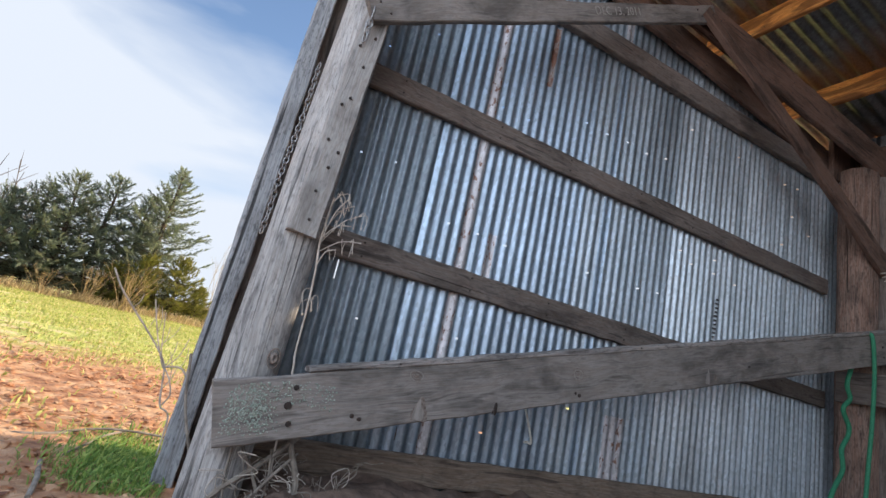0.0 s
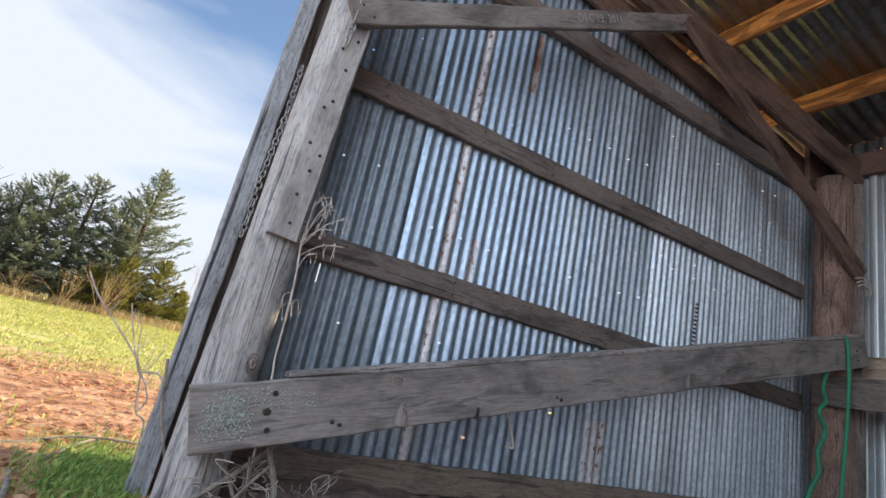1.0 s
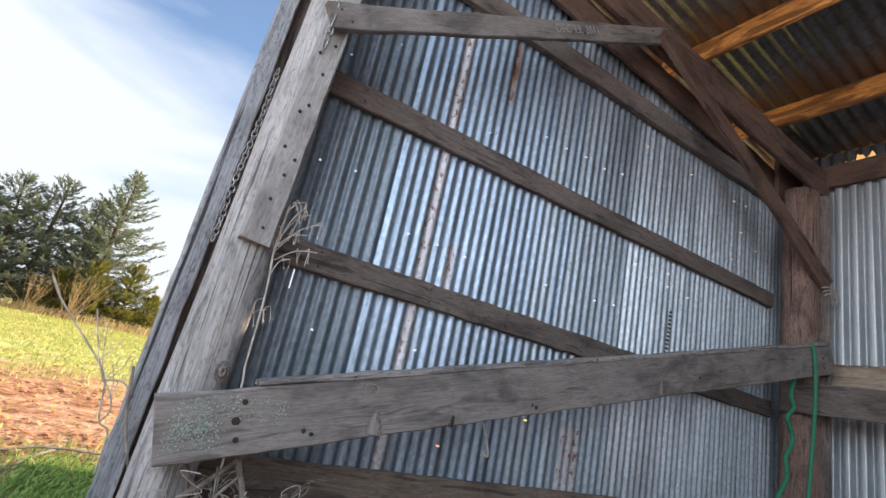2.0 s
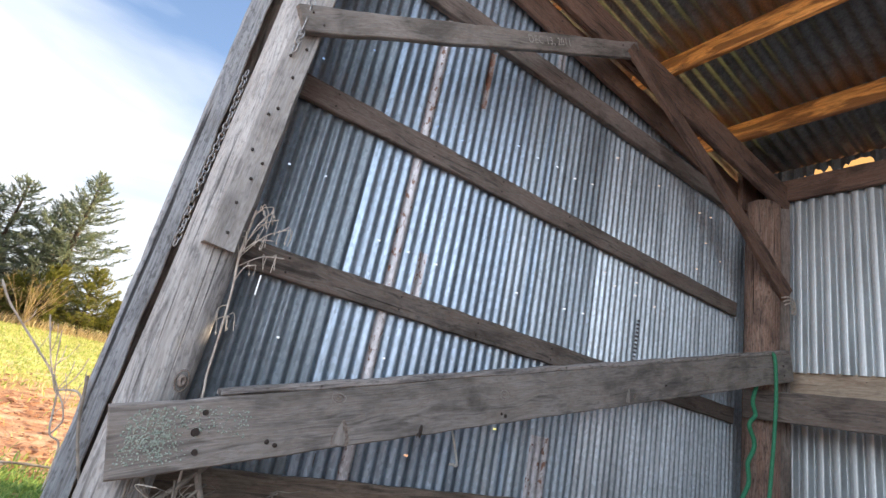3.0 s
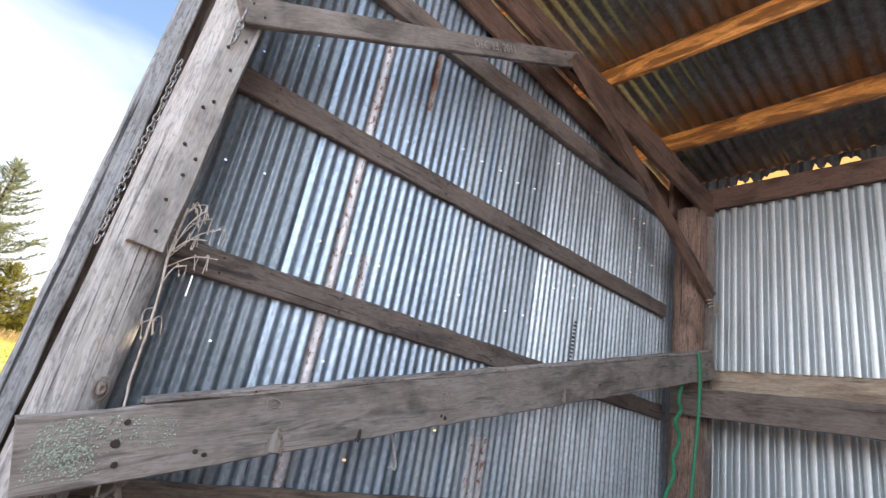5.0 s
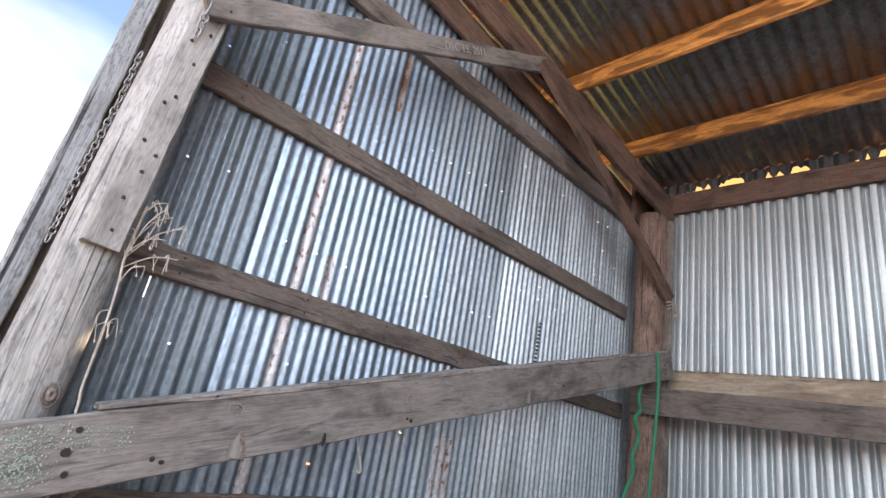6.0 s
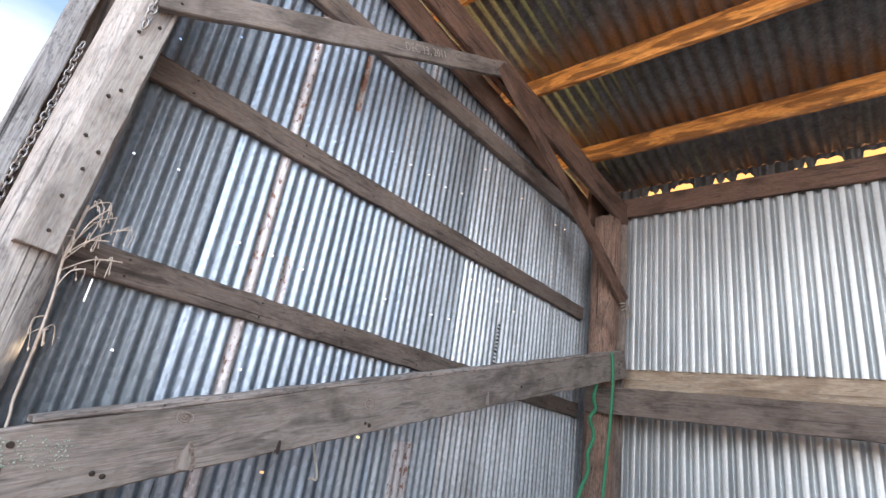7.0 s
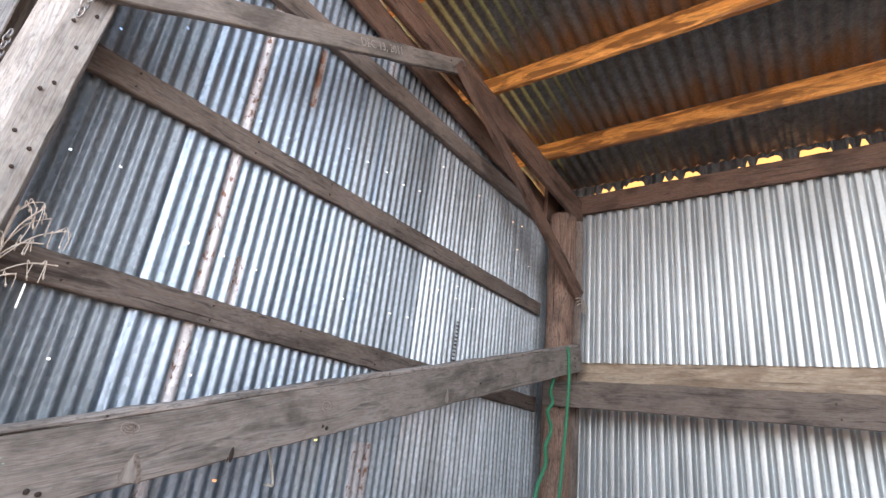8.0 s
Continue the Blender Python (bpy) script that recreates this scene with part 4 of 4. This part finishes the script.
for pts, r in (([(-0.75, 3.55, 0.06), (-0.55, 3.6, 0.10), (-0.38, 3.6, 0.11), (-0.20, 3.6, 0.10)], 0.006), ([(-0.62, 3.2, 0.05), (-0.50, 3.5, 0.09), (-0.42, 3.62, 0.10)], 0.006),
               ([(-0.63, 2.60, 0.04), (-0.64, 2.75, 0.06), (-0.66, 2.90, 0.05), (-0.68, 3.05, 0.05)], 0.010), ([(-0.95, 3.5, 0.05), (-0.80, 3.45, 0.07), (-0.62, 3.6, 0.07)], 0.008)):
    tagged(part("fallen_stick", wire_bm(pts, r, 8), M_ROOT), "grey fallen stick on the soil", "stick", group="fallen sticks")

# dead weed that climbs beside the pole
weed = tagged(new("dead_weed"), "pale dead weed stalk with curled leaves beside the pole", "weed")
weed.location, weed.scale = (0.0204, -0.0158, -0.0436), (1.0566, 1.0566, 1.0566)
part("stalk", wire_bm([(0.12, 2.42, 0.18), (0.095, 2.40, 0.61), (0.085, 2.40, 0.696), (0.083, 2.40, 0.817), (0.080, 2.40, 0.943), (0.072, 2.40, 1.061), (0.060, 2.40, 1.159), (0.062, 2.40, 1.252), (0.067, 2.40, 1.369)], 0.0048), M_STALK, weed)
rnd = random.Random(3)
for n, (x0, z0, x1, z1) in enumerate([(0.06, 1.16, 0.131, 1.385), (0.06, 1.16, 0.205, 1.331), (0.062, 1.25, 0.10, 1.40), (0.06, 1.12, 0.229, 1.21), (0.06, 1.18, 0.17, 1.27),
                                      (0.065, 1.22, 0.165, 1.365), (0.07, 1.06, 0.13, 1.15), (0.075, 0.97, 0.05, 0.90), (0.08, 0.86, 0.10, 0.93), (0.06, 1.16, 0.035, 1.26)]):
    a, b = Vector((x0, 2.40, z0)), Vector((x1, 2.385 + 0.01 * (n % 3), z1))
    mid = a.lerp(b, 0.55) + Vector((-0.012, 0, 0.02))
    part("tendril", wire_bm([a, mid, b], 0.0021), M_STALK, weed)
    for q in range(4 if n < 6 else 2):
        p = mid.lerp(b, rnd.uniform(0.0, 1.0))
        d = Vector((rnd.uniform(-0.01, 0.035), rnd.uniform(-0.01, 0.01), rnd.uniform(0.0, 0.03)))
        e = p + d + Vector((rnd.uniform(-0.01, 0.02), 0, -rnd.uniform(0.02, 0.07)))
        part("tendril", wire_bm([p, p + d, e], rnd.uniform(0.0011, 0.0018), 5), M_STALK, weed)
        if q % 2 == 0:
            part("seed_pod", tube_bm([e, e + Vector((0.002, 0, -0.006)), e + Vector((0.003, 0, -0.014))], [0.001, 0.0042, 0.001], 6), M_STALK, weed, smooth=True)

# tangle of roots and vines under the low end of the plank
tangle = tagged(new("vine_tangle"), "grey tangle of dead vines and roots at the pole foot", "vines")
tangle.location, tangle.scale = (0.0252, -0.0196, -0.054), (1.07, 1.07, 1.07)
for pts, r in (([(-0.16, 2.34, 0.05), (-0.076, 2.35, 0.174), (0.004, 2.36, 0.24), (0.107, 2.38, 0.322), (0.197, 2.42, 0.397), (0.26, 2.5, 0.45)], 0.016), ([(0.0, 2.33, 0.02), (-0.05, 2.35, 0.20), (-0.053, 2.36, 0.333)], 0.007),
               ([(0.09, 2.34, 0.02), (0.078, 2.35, 0.164), (0.044, 2.36, 0.244), (-0.011, 2.38, 0.328), (-0.03, 2.44, 0.40)], 0.011), ([(0.20, 2.37, 0.05), (0.213, 2.37, 0.22), (0.165, 2.39, 0.35), (0.16, 2.45, 0.42)], 0.020),
               ([(-0.1, 2.32, 0.10), (0.02, 2.33, 0.15), (0.12, 2.34, 0.27), (0.2, 2.4, 0.33)], 0.010), ([(0.05, 2.33, 0.06), (0.10, 2.35, 0.20), (0.09, 2.37, 0.34)], 0.008)):
    part("vine", wire_bm(pts, r * 0.62, 7), M_ROOT, tangle)
for i in range(62):
    x, z = rnd.uniform(-0.1, 0.42), rnd.uniform(0.10, 0.26)
    p = [Vector((x, rnd.uniform(2.30, 2.44), z))]
    for _ in range(4):
        p.append(p[-1] + Vector((rnd.uniform(-0.07, 0.08), rnd.uniform(-0.02, 0.02), rnd.uniform(-0.06, 0.06))))
        p[-1].z = max(0.06, min(0.33, p[-1].z))
    part("tendril", wire_bm(p, rnd.uniform(0.0012, 0.0028), 5), M_ROOT if i % 3 else M_STALK, tangle)

# grasses, litter and weeds
rnd = random.Random(11)
bm = bmesh.new()
for i in range(4200):
    x, y = rnd.gauss(-0.38, 0.13), rnd.gauss(3.12, 0.28)
    if y < 2.75 or x > -0.2 and y < 3.05:
        continue
    blade(bm, (x, y, ground_z(x, y)), (rnd.uniform(-0.6, 0.6), rnd.uniform(-0.6, 0.6), 1), rnd.uniform(0.02, 0.075), rnd.uniform(0.004, 0.010), 0.6)
tagged(part("green_weeds", bm, M_GREEN), "fresh green weeds at the foot of the jamb", "weeds", kind="stuff")
bm = bmesh.new()
for i in range(75000):
    y = 3.6 + 22 * rnd.random() ** 1.3
    x = -0.9 - 0.36 * y + rnd.random() * (0.42 * y + 1.2)
    thick = 0.5 + 0.5 * noise.noise(Vector((x * 0.6, y * 0.6, 9)))
    if rnd.random() > (0.05 if y < 5.5 else 0.05 + (y - 5.5) / 9) * max(0.0, thick * 2.4 - 0.45):
        continue
    blade(bm, (x, y, ground_z(x, y) - 0.005), (rnd.uniform(-0.7, 0.7), rnd.uniform(-0.7, 0.7), 1), rnd.uniform(0.03, 0.10), rnd.uniform(0.006, 0.014) * (1 + y / 14), 0.6)
tagged(part("field_grass", bm, M_GRASS), "short yellow-green autumn grass", "grass", kind="stuff")
bm = bmesh.new()
for i in range(2600):
    x = rnd.uniform(-9, 1.6)
    y = 22.0 + rnd.gauss(0, 0.5) + 0.10 * abs(x)
    blade(bm, (x, y, ground_z(x, y)), (rnd.uniform(-0.4, 0.4), rnd.uniform(-0.4, 0.4), 1), rnd.uniform(0.15, 0.5), rnd.uniform(0.012, 0.03), 0.3)
tagged(part("dry_grass", bm, M_DRY), "tall dry tan grass along the field edge", "grass", kind="stuff")
bm = bmesh.new()
for i in range(11000):
    y = 2.5 + 6.5 * rnd.random() ** 1.4
    x = -0.5 - 0.3 * y + rnd.random() * (0.35 * y + 0.6)
    if x > -0.15 and y < 3.2 or noise.noise(Vector((x * 1.7, y * 1.7, 4))) < rnd.uniform(-0.5, 0.5):
        continue
    size = 0.45 + 0.9 * rnd.random() ** 3
    p = Vector((x, y, ground_z(x, y) + rnd.uniform(0.0, 0.018)))
    a = rnd.uniform(0, 6.28)
    u = Vector((math.cos(a), math.sin(a), rnd.uniform(-0.3, 0.3))) * rnd.uniform(0.014, 0.055) * size
    v = Vector((-math.sin(a), math.cos(a), rnd.uniform(-0.3, 0.5))) * rnd.uniform(0.005, 0.02) * size
    q = [bm.verts.new(c) for c in (p - u, p - v, p + u * 1.1, p + v)]
    bm.faces.new((q[0], q[1], q[2]))
    bm.faces.new((q[0], q[2], q[3]))
tagged(part("leaf_litter", bm, M_LITTER), "reddish dead leaves and chips on bare soil", "leaves", kind="stuff")

rnd = random.Random(14)
bm = bmesh.new()
for i in range(420):
    y = 2.45 + 4.0 * rnd.random() ** 1.6
    x = -0.45 - 0.3 * y + rnd.random() * (0.36 * y + 0.4)
    if x > -0.18:
        continue
    r = rnd.uniform(0.010, 0.034)
    res = bmesh.ops.create_icosphere(bm, subdivisions=1, radius=r)
    for v in res["verts"]:
        v.co = Vector((v.co.x * rnd.uniform(0.8, 1.4), v.co.y * rnd.uniform(0.8, 1.4), v.co.z * 0.6)) + Vector((x, y, ground_z(x, y) + r * 0.2))
tagged(part("soil_clods", bm, M_SOIL), "clods of red soil", "soil", kind="stuff")

# far ridge with bare woods
bm = bmesh.new()
prev = None
for i in range(121):
    x = -260 + i * 6.5
    h = 13 + 2.2 * noise.noise(Vector((i * 0.09, 0, 5))) + 0.9 * noise.noise(Vector((i * 0.9, 1, 5)))
    col = [bm.verts.new((x, 330, -2)), bm.verts.new((x, 330, h * 0.8)), bm.verts.new((x, 345, h))]
    if prev:
        bm.faces.new((prev[0], col[0], col[1], prev[1]))
        bm.faces.new((prev[1], col[1], col[2], prev[2]))
    prev = col
k = Mat("far_woods", 0.95)
k.color(k.ramp(k.noise(k.coords((1, 1, 1), "Object", False), 0.4, 6), (0.3, (0.20, 0.15, 0.13)), (0.7, (0.34, 0.27, 0.22))))
tagged(part("backdrop_ridge", bm, k.m), "distant brown wooded ridge", "hill", kind="structure")
